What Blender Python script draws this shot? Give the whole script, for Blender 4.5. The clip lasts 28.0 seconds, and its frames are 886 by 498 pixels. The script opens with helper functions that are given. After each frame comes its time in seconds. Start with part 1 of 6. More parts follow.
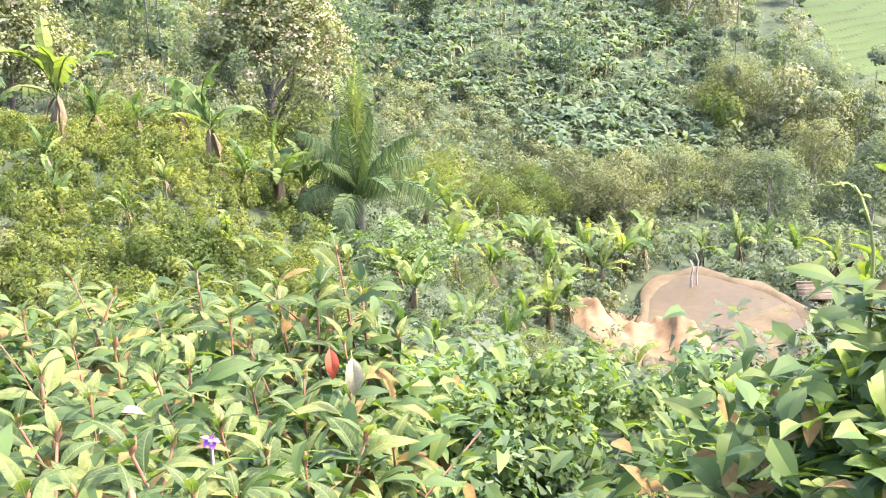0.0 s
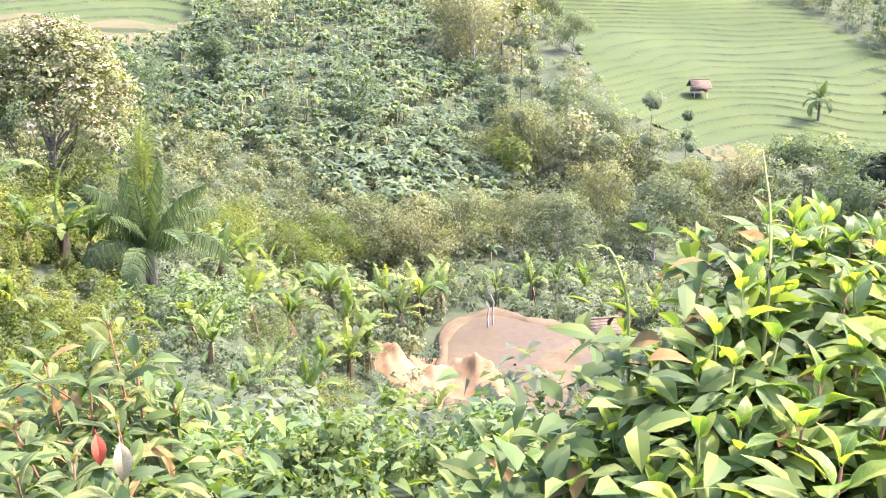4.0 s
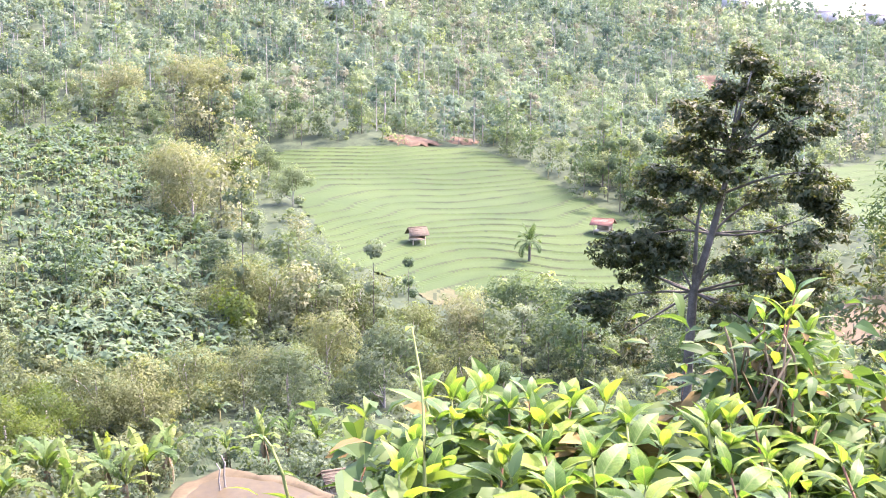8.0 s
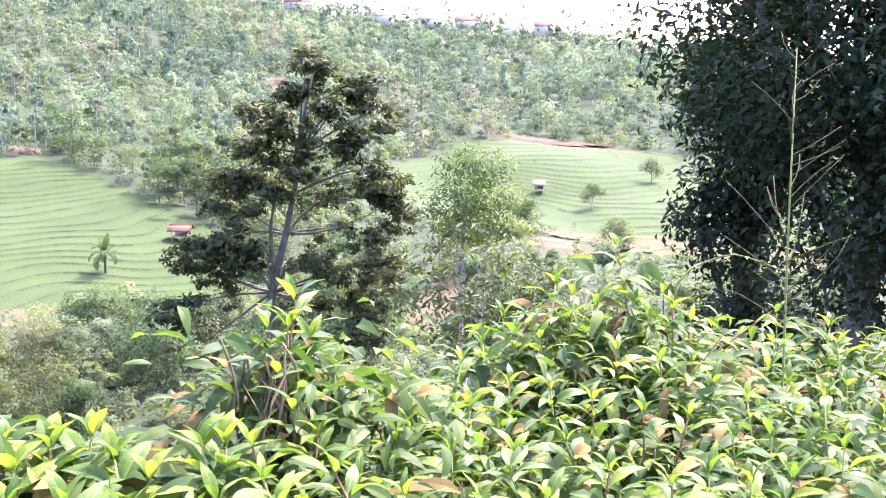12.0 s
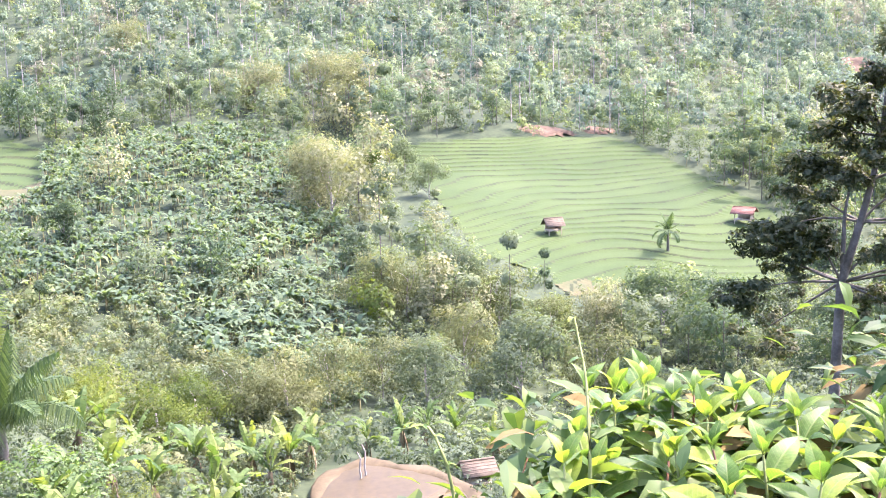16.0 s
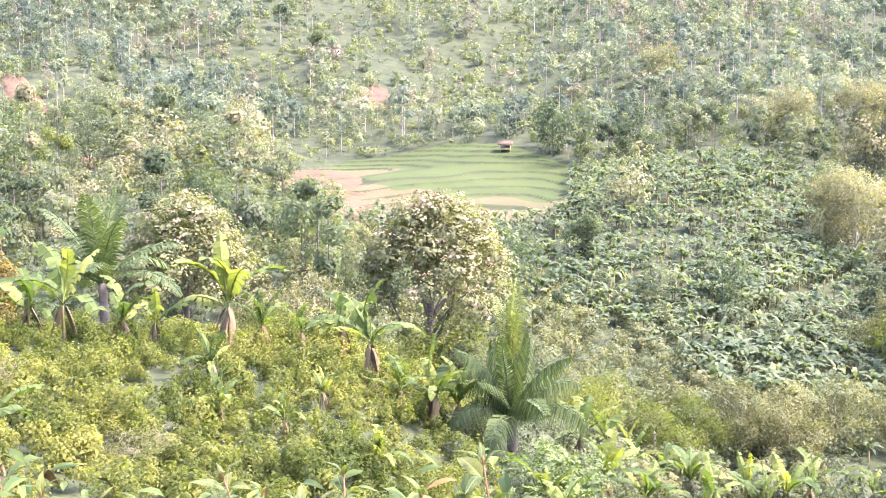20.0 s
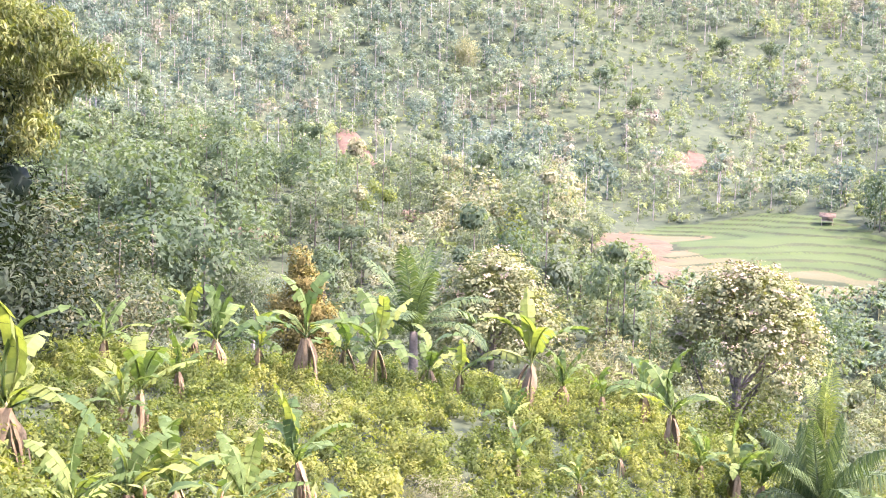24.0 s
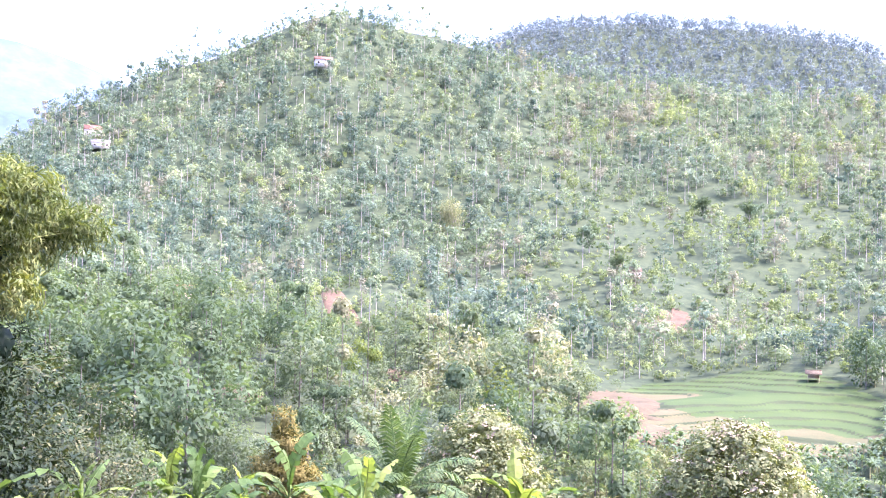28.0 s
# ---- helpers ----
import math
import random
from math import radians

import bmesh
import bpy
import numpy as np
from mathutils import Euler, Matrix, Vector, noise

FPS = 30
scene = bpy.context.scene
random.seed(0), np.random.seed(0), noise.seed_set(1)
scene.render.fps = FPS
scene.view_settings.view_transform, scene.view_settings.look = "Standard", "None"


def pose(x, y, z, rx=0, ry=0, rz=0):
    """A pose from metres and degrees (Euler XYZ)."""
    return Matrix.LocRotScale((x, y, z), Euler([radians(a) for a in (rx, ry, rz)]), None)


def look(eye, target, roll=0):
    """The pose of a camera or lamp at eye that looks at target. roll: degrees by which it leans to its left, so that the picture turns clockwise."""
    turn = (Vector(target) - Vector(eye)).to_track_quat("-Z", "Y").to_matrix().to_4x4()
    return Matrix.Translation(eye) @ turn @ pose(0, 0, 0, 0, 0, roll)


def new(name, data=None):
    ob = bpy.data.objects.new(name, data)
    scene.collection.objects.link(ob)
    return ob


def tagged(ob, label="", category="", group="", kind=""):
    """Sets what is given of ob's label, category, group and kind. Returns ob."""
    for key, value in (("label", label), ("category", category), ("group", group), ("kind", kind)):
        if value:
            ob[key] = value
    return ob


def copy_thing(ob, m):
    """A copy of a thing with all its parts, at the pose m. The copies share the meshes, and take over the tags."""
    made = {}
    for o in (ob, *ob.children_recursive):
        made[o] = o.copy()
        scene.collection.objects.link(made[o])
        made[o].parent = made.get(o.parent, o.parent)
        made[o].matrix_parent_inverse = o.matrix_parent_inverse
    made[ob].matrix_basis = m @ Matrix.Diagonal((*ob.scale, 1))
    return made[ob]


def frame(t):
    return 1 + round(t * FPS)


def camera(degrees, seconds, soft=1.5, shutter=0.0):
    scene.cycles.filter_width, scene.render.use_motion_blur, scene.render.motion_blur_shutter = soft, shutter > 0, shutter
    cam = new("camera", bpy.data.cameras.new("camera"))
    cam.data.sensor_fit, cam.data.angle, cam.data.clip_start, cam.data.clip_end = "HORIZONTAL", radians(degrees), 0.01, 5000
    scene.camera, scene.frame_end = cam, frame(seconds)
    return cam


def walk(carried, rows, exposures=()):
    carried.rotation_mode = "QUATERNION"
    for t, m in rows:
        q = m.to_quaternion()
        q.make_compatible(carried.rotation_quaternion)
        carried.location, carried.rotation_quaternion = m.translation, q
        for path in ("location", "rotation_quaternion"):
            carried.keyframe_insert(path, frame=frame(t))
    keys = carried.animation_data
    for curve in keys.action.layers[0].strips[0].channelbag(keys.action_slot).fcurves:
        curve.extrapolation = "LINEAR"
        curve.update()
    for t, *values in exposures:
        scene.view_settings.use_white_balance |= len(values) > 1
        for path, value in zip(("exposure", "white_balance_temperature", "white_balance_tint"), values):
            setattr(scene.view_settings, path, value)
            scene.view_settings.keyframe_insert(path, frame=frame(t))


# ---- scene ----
cam = camera(42.26, 28.0, soft=1.05)
PATH = [
    (0, (0.000, 0.000, 0.000), (-0.073, 9.438, -3.304), -0.92),
    (0.5, (0.001, -0.001, 0.002), (-0.015, 9.434, -3.311), -0.97),
    (1, (0.015, -0.004, 0.005), (0.296, 9.378, -3.443), -0.45),
    (1.5, (0.031, 0.024, 0.003), (1.040, 9.337, -3.497), -0.00),
    (2, (0.032, 0.015, 0.010), (1.364, 9.352, -3.316), 0.50),
    (2.5, (0.034, -0.010, 0.017), (1.277, 9.334, -3.321), -0.40),
    (4.5, (0.054, -0.008, 0.049), (2.053, 9.402, -2.681), 0.94),
    (5, (0.071, -0.002, 0.054), (2.414, 9.377, -2.503), 1.46),
    (5.5, (0.085, 0.006, 0.059), (2.660, 9.376, -2.301), 1.32),
    (6, (0.101, 0.008, 0.065), (2.948, 9.342, -2.120), 0.95),
    (6.5, (0.115, 0.009, 0.073), (3.115, 9.339, -1.915), 0.59),
    (7, (0.137, 0.015, 0.077), (3.337, 9.305, -1.784), 0.27),
    (7.5, (0.151, 0.014, 0.077), (3.603, 9.226, -1.716), 0.36),
    (8, (0.180, 0.018, 0.083), (4.192, 9.029, -1.558), 0.09),
    (8.5, (0.212, 0.030, 0.083), (4.769, 8.773, -1.587), -0.29),
    (9, (0.245, 0.048, 0.079), (5.200, 8.546, -1.719), -0.27),
    (9.5, (0.276, 0.053, 0.075), (5.652, 8.294, -1.709), -0.26),
    (10, (0.305, 0.057, 0.075), (6.062, 8.038, -1.702), 0.10),
    (10.5, (0.326, 0.053, 0.071), (6.390, 7.812, -1.671), 0.49),
    (11, (0.364, 0.046, 0.070), (6.860, 7.438, -1.706), -0.40),
    (11.5, (0.390, 0.037, 0.075), (7.371, 7.010, -1.552), -0.37),
    (13.5, (0.363, 0.044, 0.075), (6.893, 7.442, -1.549), -0.53),
    (14, (0.323, 0.067, 0.070), (6.034, 8.104, -1.598), -0.35),
    (14.5, (0.286, 0.073, 0.064), (5.478, 8.427, -1.745), -0.24),
    (15, (0.241, 0.063, 0.071), (4.834, 8.776, -1.661), -0.43),
    (15.5, (0.203, 0.066, 0.073), (4.108, 9.111, -1.640), -1.08),
    (16, (0.144, 0.039, 0.081), (3.046, 9.456, -1.621), -1.54),
    (16.5, (0.082, 0.024, 0.070), (2.202, 9.638, -1.682), -1.96),
    (17, (0.032, 0.029, 0.030), (1.169, 9.803, -1.751), -0.60),
    (17.5, (0.013, -0.014, -0.048), (0.654, 9.805, -1.833), -0.06),
    (18, (0.003, -0.010, -0.025), (-0.108, 9.839, -1.751), 0.51),
    (18.5, (0.005, -0.010, -0.017), (-1.004, 9.810, -1.609), 0.47),
    (19, (0.007, -0.012, -0.017), (-1.354, 9.795, -1.422), 0.62),
    (19.5, (0.010, -0.010, -0.016), (-1.276, 9.816, -1.357), 0.75),
    (20, (0.010, -0.011, -0.020), (-1.424, 9.784, -1.437), -0.27),
    (20.5, (0.006, -0.010, -0.021), (-1.479, 9.777, -1.439), 0.37),
    (22.5, (-0.020, 0.003, -0.018), (-2.823, 9.529, -1.208), 0.66),
    (23, (-0.023, 0.007, -0.018), (-3.355, 9.353, -1.261), 1.00),
    (23.5, (-0.023, 0.008, -0.022), (-3.785, 9.213, -1.076), 0.94),
    (24, (-0.027, 0.008, -0.027), (-4.031, 9.126, -0.937), 1.57),
    (24.5, (-0.029, 0.003, -0.029), (-4.595, 8.883, -0.580), 1.78),
    (25, (-0.027, 0.000, -0.027), (-4.548, 8.915, -0.298), 2.10),
    (25.5, (-0.024, -0.002, -0.025), (-4.481, 8.949, -0.143), 2.04),
    (26, (-0.024, -0.003, -0.023), (-4.434, 8.971, 0.095), 1.55),
    (26.5, (-0.021, -0.003, -0.022), (-4.277, 9.045, 0.079), 1.35),
    (27, (-0.022, -0.003, -0.024), (-4.130, 9.114, 0.030), 1.42),
    (27.5, (-0.023, -0.002, -0.025), (-3.870, 9.227, 0.171), 1.85),
    (28, (-0.023, -0.003, -0.022), (-3.954, 9.180, 0.452), 1.33),
]
walk(cam, [(t, look(eye, target, roll)) for t, eye, target, roll in PATH], exposures=((0.0, 3.54, 6650, 28), (6.0, 3.64, 6550, 39), (10.0, 3.66, 6250, 38), (14.0, 3.7, 6100, 38), (20.0, 3.68, 6600, 45), (25.0, 3.7, 6400, 47), (28.0, 3.68, 5900, 44)))

# ---- light ----
SUN_EL, SUN_AZ = 55.0, -84.0          # degrees up, degrees to the left of ahead
world = bpy.data.worlds.new("world")
scene.world = world
world.use_nodes = True
wn = world.node_tree
sky = wn.nodes.new("ShaderNodeTexSky")
sky.sky_type = "NISHITA"
sky.sun_disc = False
sky.sun_elevation, sky.sun_rotation = radians(SUN_EL), radians(-SUN_AZ)
sky.air_density, sky.dust_density, sky.ozone_density = 1.0, 4.0, 1.0
sky.altitude = 600
wn.nodes["Background"].inputs["Strength"].default_value = 0.15
wn.links.new(sky.outputs[0], wn.nodes["Background"].inputs["Color"])
sun = new("sun", bpy.data.lights.new("sun", "SUN"))
sun.data.energy, sun.data.angle, sun.data.color = 1.7, radians(2.5), (1.0, 0.94, 0.84)
_d = Vector((-math.sin(radians(SUN_AZ)) * math.cos(radians(SUN_EL)), math.cos(radians(SUN_AZ)) * math.cos(radians(SUN_EL)), math.sin(radians(SUN_EL))))
sun.matrix_world = look(_d * 50, (0, 0, 0))


# ---- materials ----
def ramp_of(nt, stops):
    r = nt.nodes.new("ShaderNodeValToRGB")
    while len(r.color_ramp.elements) < len(stops):
        r.color_ramp.elements.new(0.5)
    for e, (p, c) in zip(r.color_ramp.elements, stops):
        e.position, e.color = p, (*c, 1)
    return r


def noise_of(nt, scale, detail=3.0, rough=0.6, coord="Object"):
    tc = nt.nodes.new("ShaderNodeTexCoord")
    n = nt.nodes.new("ShaderNodeTexNoise")
    n.inputs["Scale"].default_value, n.inputs["Detail"].default_value, n.inputs["Roughness"].default_value = scale, detail, rough
    nt.links.new(tc.outputs[coord], n.inputs["Vector"])
    return n


def blended(nt, a, b, fac, mode="MIX"):
    m = nt.nodes.new("ShaderNodeMix")
    m.data_type, m.blend_type = "RGBA", mode
    for sock, v in ((m.inputs[6], a), (m.inputs[7], b), (m.inputs[0], fac)):
        if isinstance(v, (int, float)):
            sock.default_value = v
        elif isinstance(v, tuple):
            sock.default_value = (*v, 1)
        else:
            nt.links.new(v, sock)
    return m.outputs[2]


def veined(nt, col, strength):
    """A pale midrib along a leaf's length, and fainter veins that slant away from it."""
    def calc(op, a, b, c=None):
        m = nt.nodes.new("ShaderNodeMath")
        m.operation = op
        for sock, v in zip(m.inputs, (a, b, c)):
            if isinstance(v, (int, float)):
                sock.default_value = v
            elif v is not None:
                nt.links.new(v, sock)
        return m.outputs[0]

    sep = nt.nodes.new("ShaderNodeSeparateXYZ")
    nt.links.new(nt.nodes.new("ShaderNodeTexCoord").outputs["Object"], sep.inputs[0])
    off = calc("ABSOLUTE", sep.outputs["Y"], 0.0)
    rib = calc("LESS_THAN", off, 0.014)
    slant = calc("SINE", calc("MULTIPLY", calc("MULTIPLY_ADD", off, -0.8, sep.outputs["X"]), 75.0), 0.0)
    side = calc("MULTIPLY", calc("GREATER_THAN", slant, 0.86), 0.4)
    fac = calc("MULTIPLY", calc("MAXIMUM", rib, side), strength)
    return blended(nt, col, (0.24, 0.28, 0.11), fac)


def leaf_mat(name, dark, mid, light, patch=0.12, rough=0.5, through_light=0.35, by_object=False, glow=1.6, sheen=0.0, vary=0.55, gloss=0.25, crown=0.0, cool=0.35, veins=0.0):
    """Foliage: three greens by patch, by plant and by leaf, with light passing through the blades."""
    m = bpy.data.materials.new(name)
    m.use_nodes = True
    nt = m.node_tree
    bsdf = nt.nodes["Principled BSDF"]
    geo = nt.nodes.new("ShaderNodeNewGeometry")
    n = noise_of(nt, patch, 3.0, 0.55)
    if by_object:
        rnd = nt.nodes.new("ShaderNodeObjectInfo").outputs["Random"]
    else:
        rnd = geo.outputs["Random Per Island"]
    if crown:
        # neighbouring crowns differ in tone: each plant carries a number of its own
        own = nt.nodes.new("ShaderNodeAttribute")
        own.attribute_name = "tone"
        one = nt.nodes.new("ShaderNodeMath")
        one.operation = "ADD"
        nt.links.new(own.outputs["Fac"], one.inputs[0])
        nt.links.new(nt.nodes.new("ShaderNodeObjectInfo").outputs["Random"], one.inputs[1])
        wrap = nt.nodes.new("ShaderNodeMath")
        wrap.operation = "FRACT"
        nt.links.new(one.outputs[0], wrap.inputs[0])
        both = nt.nodes.new("ShaderNodeMix")
        both.inputs[0].default_value = crown
        nt.links.new(rnd, both.inputs[2])
        nt.links.new(wrap.outputs[0], both.inputs[3])
        rnd = both.outputs[0]
    add = nt.nodes.new("ShaderNodeMath")
    add.operation = "MULTIPLY_ADD"
    add.inputs[1].default_value = vary
    nt.links.new(rnd, add.inputs[0])
    sub = nt.nodes.new("ShaderNodeMath")
    sub.operation = "MULTIPLY_ADD"
    sub.inputs[1].default_value, sub.inputs[2].default_value = 1.5, -0.25 - vary / 2
    nt.links.new(n.outputs["Fac"], sub.inputs[0])
    nt.links.new(sub.outputs[0], add.inputs[2])
    r = ramp_of(nt, ((0.05, dark), (0.5, mid), (0.95, light)))
    nt.links.new(add.outputs[0], r.inputs[0])
    fine = noise_of(nt, 14.0 if by_object else 1.8, 4.0, 0.7)
    lo, hi = (0.8, 1.14) if crown else (0.72, 1.15)
    fr = ramp_of(nt, ((0.3, (lo, lo, lo)), (0.7, (hi, hi, hi))))
    nt.links.new(fine.outputs["Fac"], fr.inputs[0])
    col = blended(nt, r.outputs[0], fr.outputs[0], 1.0, "MULTIPLY")
    if veins:
        col = veined(nt, col, veins)
    nt.links.new(col, bsdf.inputs["Base Color"])
    bsdf.inputs["Roughness"].default_value = rough
    bsdf.inputs["Specular IOR Level"].default_value = gloss
    bsdf.inputs["Sheen Weight"].default_value = sheen
    bsdf.inputs["Sheen Roughness"].default_value = 0.6
    bsdf.inputs["Sheen Tint"].default_value = (0.8, 0.9, 1.0, 1)
    if crown:
        bp = nt.nodes.new("ShaderNodeBump")
        bp.inputs["Strength"].default_value, bp.inputs["Distance"].default_value = 0.25, 0.4
        nt.links.new(fine.outputs["Fac"], bp.inputs["Height"])
        nt.links.new(bp.outputs[0], bsdf.inputs["Normal"])
    tr = nt.nodes.new("ShaderNodeBsdfTranslucent")
    tcol = blended(nt, col, (glow, glow * 1.05, glow * cool), 1.0, "MULTIPLY")
    nt.links.new(tcol, tr.inputs["Color"])
    mix = nt.nodes.new("ShaderNodeMixShader")
    mix.inputs[0].default_value = through_light
    nt.links.new(bsdf.outputs[0], mix.inputs[1])
    nt.links.new(tr.outputs[0], mix.inputs[2])
    nt.links.new(mix.outputs[0], nt.nodes["Material Output"].inputs["Surface"])
    return m


def plain_mat(name, a, b, scale=3.0, rough=0.8, bump=0.3, metal=0.0, fine=20.0, gloss=0.12):
    """Two tones at two scales, with a little relief."""
    m = bpy.data.materials.new(name)
    m.use_nodes = True
    nt = m.node_tree
    bsdf = nt.nodes["Principled BSDF"]
    n = noise_of(nt, scale, 5.0, 0.65)
    r = ramp_of(nt, ((0.32, a), (0.68, b)))
    nt.links.new(n.outputs["Fac"], r.inputs[0])
    f = noise_of(nt, fine, 4.0, 0.7)
    fr = ramp_of(nt, ((0.3, (0.75, 0.75, 0.75)), (0.7, (1.12, 1.12, 1.12))))
    nt.links.new(f.outputs["Fac"], fr.inputs[0])
    nt.links.new(blended(nt, r.outputs[0], fr.outputs[0], 1.0, "MULTIPLY"), bsdf.inputs["Base Color"])
    bsdf.inputs["Roughness"].default_value, bsdf.inputs["Metallic"].default_value = rough, metal
    bsdf.inputs["Specular IOR Level"].default_value = gloss
    if bump:
        bp = nt.nodes.new("ShaderNodeBump")
        bp.inputs["Strength"].default_value = bump
        nt.links.new(f.outputs["Fac"], bp.inputs["Height"])
        nt.links.new(bp.outputs[0], bsdf.inputs["Normal"])
    return m


M_GROUND = plain_mat("hillside_weeds", (0.020, 0.033, 0.017), (0.052, 0.068, 0.032), 0.35, 0.95, 1.0, fine=1.8)
M_SOIL = plain_mat("bare_red_soil", (0.06, 0.041, 0.025), (0.104, 0.072, 0.043), 0.5, 0.95, 0.8, fine=2.0)
M_MUD = plain_mat("dry_mud", (0.05, 0.04, 0.02), (0.092, 0.073, 0.039), 0.4, 0.9, 0.5, fine=3.0)
M_DUG = plain_mat("dug_out_earth", (0.1, 0.067, 0.033), (0.175, 0.122, 0.066), 0.5, 0.95, 0.9, fine=3.0)
M_WATER = plain_mat("muddy_water", (0.048, 0.036, 0.0135), (0.066, 0.05, 0.02), 0.2, 0.5, 0.02, fine=2.0)
M_RICE = plain_mat("young_rice", (0.027, 0.048, 0.012), (0.043, 0.066, 0.018), 0.06, 0.9, 0.7, fine=5.0)
M_BUND = plain_mat("terrace_bank", (0.019, 0.031, 0.013), (0.038, 0.047, 0.02), 0.4, 0.95, 0.5, fine=3.0)
M_STUBBLE = plain_mat("dry_stubble", (0.055, 0.062, 0.026), (0.1, 0.08, 0.04), 0.12, 0.95, 0.7, fine=3.0)
M_BARK = plain_mat("grey_bark", (0.062, 0.056, 0.042), (0.15, 0.138, 0.11), 3.0, 0.9, 0.6)
M_PALE = plain_mat("pale_bark", (0.20, 0.185, 0.155), (0.34, 0.31, 0.26), 1.0, 0.9, 0.3)
M_STEM = plain_mat("banana_stem", (0.1, 0.115, 0.04), (0.21, 0.18, 0.09), 2.5, 0.7, 0.3)
M_DEAD = plain_mat("dead_leaf", (0.1, 0.076, 0.038), (0.21, 0.165, 0.095), 2.0, 0.9, 0.4)
M_DRYLEAF = plain_mat("dry_brown_leaf", (0.085, 0.058, 0.02), (0.165, 0.12, 0.042), 8.0, 0.95, 0.4, fine=40)
M_TWIG = plain_mat("red_brown_twig", (0.13, 0.065, 0.038), (0.22, 0.115, 0.065), 12.0, 0.7, 0.3, fine=60)
M_BUD = plain_mat("rosy_bud", (0.2, 0.09, 0.05), (0.3, 0.17, 0.08), 12.0, 0.8, 0.3, fine=60)
M_GREENTWIG = plain_mat("green_twig", (0.12, 0.15, 0.04), (0.22, 0.24, 0.08), 10.0, 0.6, 0.2, fine=60)
M_TILE = plain_mat("clay_roof", (0.13, 0.06, 0.042), (0.2, 0.108, 0.076), 1.5, 0.85, 0.4)
M_THATCH = plain_mat("weathered_thatch", (0.062, 0.05, 0.034), (0.125, 0.102, 0.07), 2.5, 0.95, 0.8)
M_WALL = plain_mat("limewashed_wall", (0.3, 0.28, 0.25), (0.45, 0.42, 0.38), 1.0, 0.85, 0.1)
M_BOARD = plain_mat("bamboo_boards", (0.30, 0.24, 0.16), (0.48, 0.40, 0.28), 3.0, 0.85, 0.4)
M_ZINC = plain_mat("weathered_sheet", (0.15, 0.14, 0.13), (0.25, 0.235, 0.22), 1.5, 0.75, 0.2)
# window panes: the dimness of the room is put into the colour
M_DARKIN = plain_mat("painted_dim_interior", (0.03, 0.025, 0.02), (0.06, 0.05, 0.04), 2.0, 0.9, 0.0)
L_BROAD = leaf_mat("broadleaf_woods", (0.056, 0.08, 0.05), (0.094, 0.125, 0.075), (0.15, 0.18, 0.098), 0.03, 0.75, 0.45, glow=1.35, vary=0.55, gloss=0.1, crown=0.75, cool=0.45)
L_DEEP = leaf_mat("deep_green_woods", (0.036, 0.06, 0.035), (0.063, 0.096, 0.052), (0.102, 0.137, 0.07), 0.05, 0.75, 0.42, glow=1.35, vary=0.6, gloss=0.06, crown=0.75, cool=0.45)
L_YELLOW = leaf_mat("yellow_green_scrub", (0.036, 0.06, 0.017), (0.082, 0.11, 0.028), (0.152, 0.168, 0.045), 0.16, 0.65, 0.42, vary=0.8, gloss=0.06, crown=0.65)
L_OLIVE = leaf_mat("olive_scrub", (0.06, 0.078, 0.034), (0.108, 0.126, 0.058), (0.172, 0.182, 0.09), 0.1, 0.75, 0.38, glow=1.2, vary=0.7, gloss=0.06, crown=0.6, cool=0.5)
L_DRY = leaf_mat("brownish_crowns", (0.108, 0.118, 0.064), (0.165, 0.176, 0.098), (0.235, 0.238, 0.138), 0.06, 0.7, 0.38, glow=1.25, vary=0.45, gloss=0.06, cool=0.5)
L_BANANA = leaf_mat("banana_leaf", (0.045, 0.076, 0.048), (0.085, 0.126, 0.07), (0.15, 0.192, 0.095), 0.25, 0.6, 0.4, glow=1.35, vary=0.75, gloss=0.04, crown=0.5, cool=0.45)
L_BANANA_OB = leaf_mat("banana_blade", (0.045, 0.085, 0.028), (0.1, 0.152, 0.045), (0.205, 0.235, 0.062), 0.6, 0.55, 0.42, by_object=True, gloss=0.08, vary=0.7)
L_DURIAN = leaf_mat("dark_glossy_leaf", (0.022, 0.036, 0.018), (0.046, 0.06, 0.028), (0.105, 0.106, 0.05), 0.3, 0.55, 0.25, vary=0.75, gloss=0.12)
# near-black leaves: shade put into the colour of the foliage
L_DARK = leaf_mat("shade_toned_leaf", (0.008, 0.017, 0.01), (0.018, 0.031, 0.016), (0.036, 0.052, 0.024), 0.3, 0.6, 0.15, vary=0.4, gloss=0.08)
L_BAMBOO = leaf_mat("bamboo_leaf", (0.045, 0.07, 0.024), (0.098, 0.126, 0.044), (0.175, 0.188, 0.07), 0.18, 0.6, 0.35, glow=1.3, vary=0.6, gloss=0.08)
L_FLOWER = leaf_mat("flowering_crown", (0.086, 0.114, 0.052), (0.148, 0.172, 0.084), (0.218, 0.23, 0.114), 0.3, 0.65, 0.35, glow=1.25, vary=0.6, gloss=0.06)
M_BLOSSOM = plain_mat("cream_blossom", (0.16, 0.138, 0.08), (0.25, 0.218, 0.138), 0.8, 0.9, 0.4, fine=6.0)
L_ORANGE = leaf_mat("orange_tinged_leaf", (0.075, 0.072, 0.022), (0.13, 0.118, 0.036), (0.185, 0.155, 0.052), 0.4, 0.7, 0.3, glow=1.1, gloss=0.06)
L_PALM = leaf_mat("palm_frond", (0.03, 0.056, 0.025), (0.062, 0.1, 0.038), (0.13, 0.168, 0.06), 0.3, 0.55, 0.3, gloss=0.08)
L_SPEAR = leaf_mat("young_palm_frond", (0.07, 0.10, 0.035), (0.13, 0.17, 0.05), (0.22, 0.26, 0.07), 0.3, 0.5, 0.35)
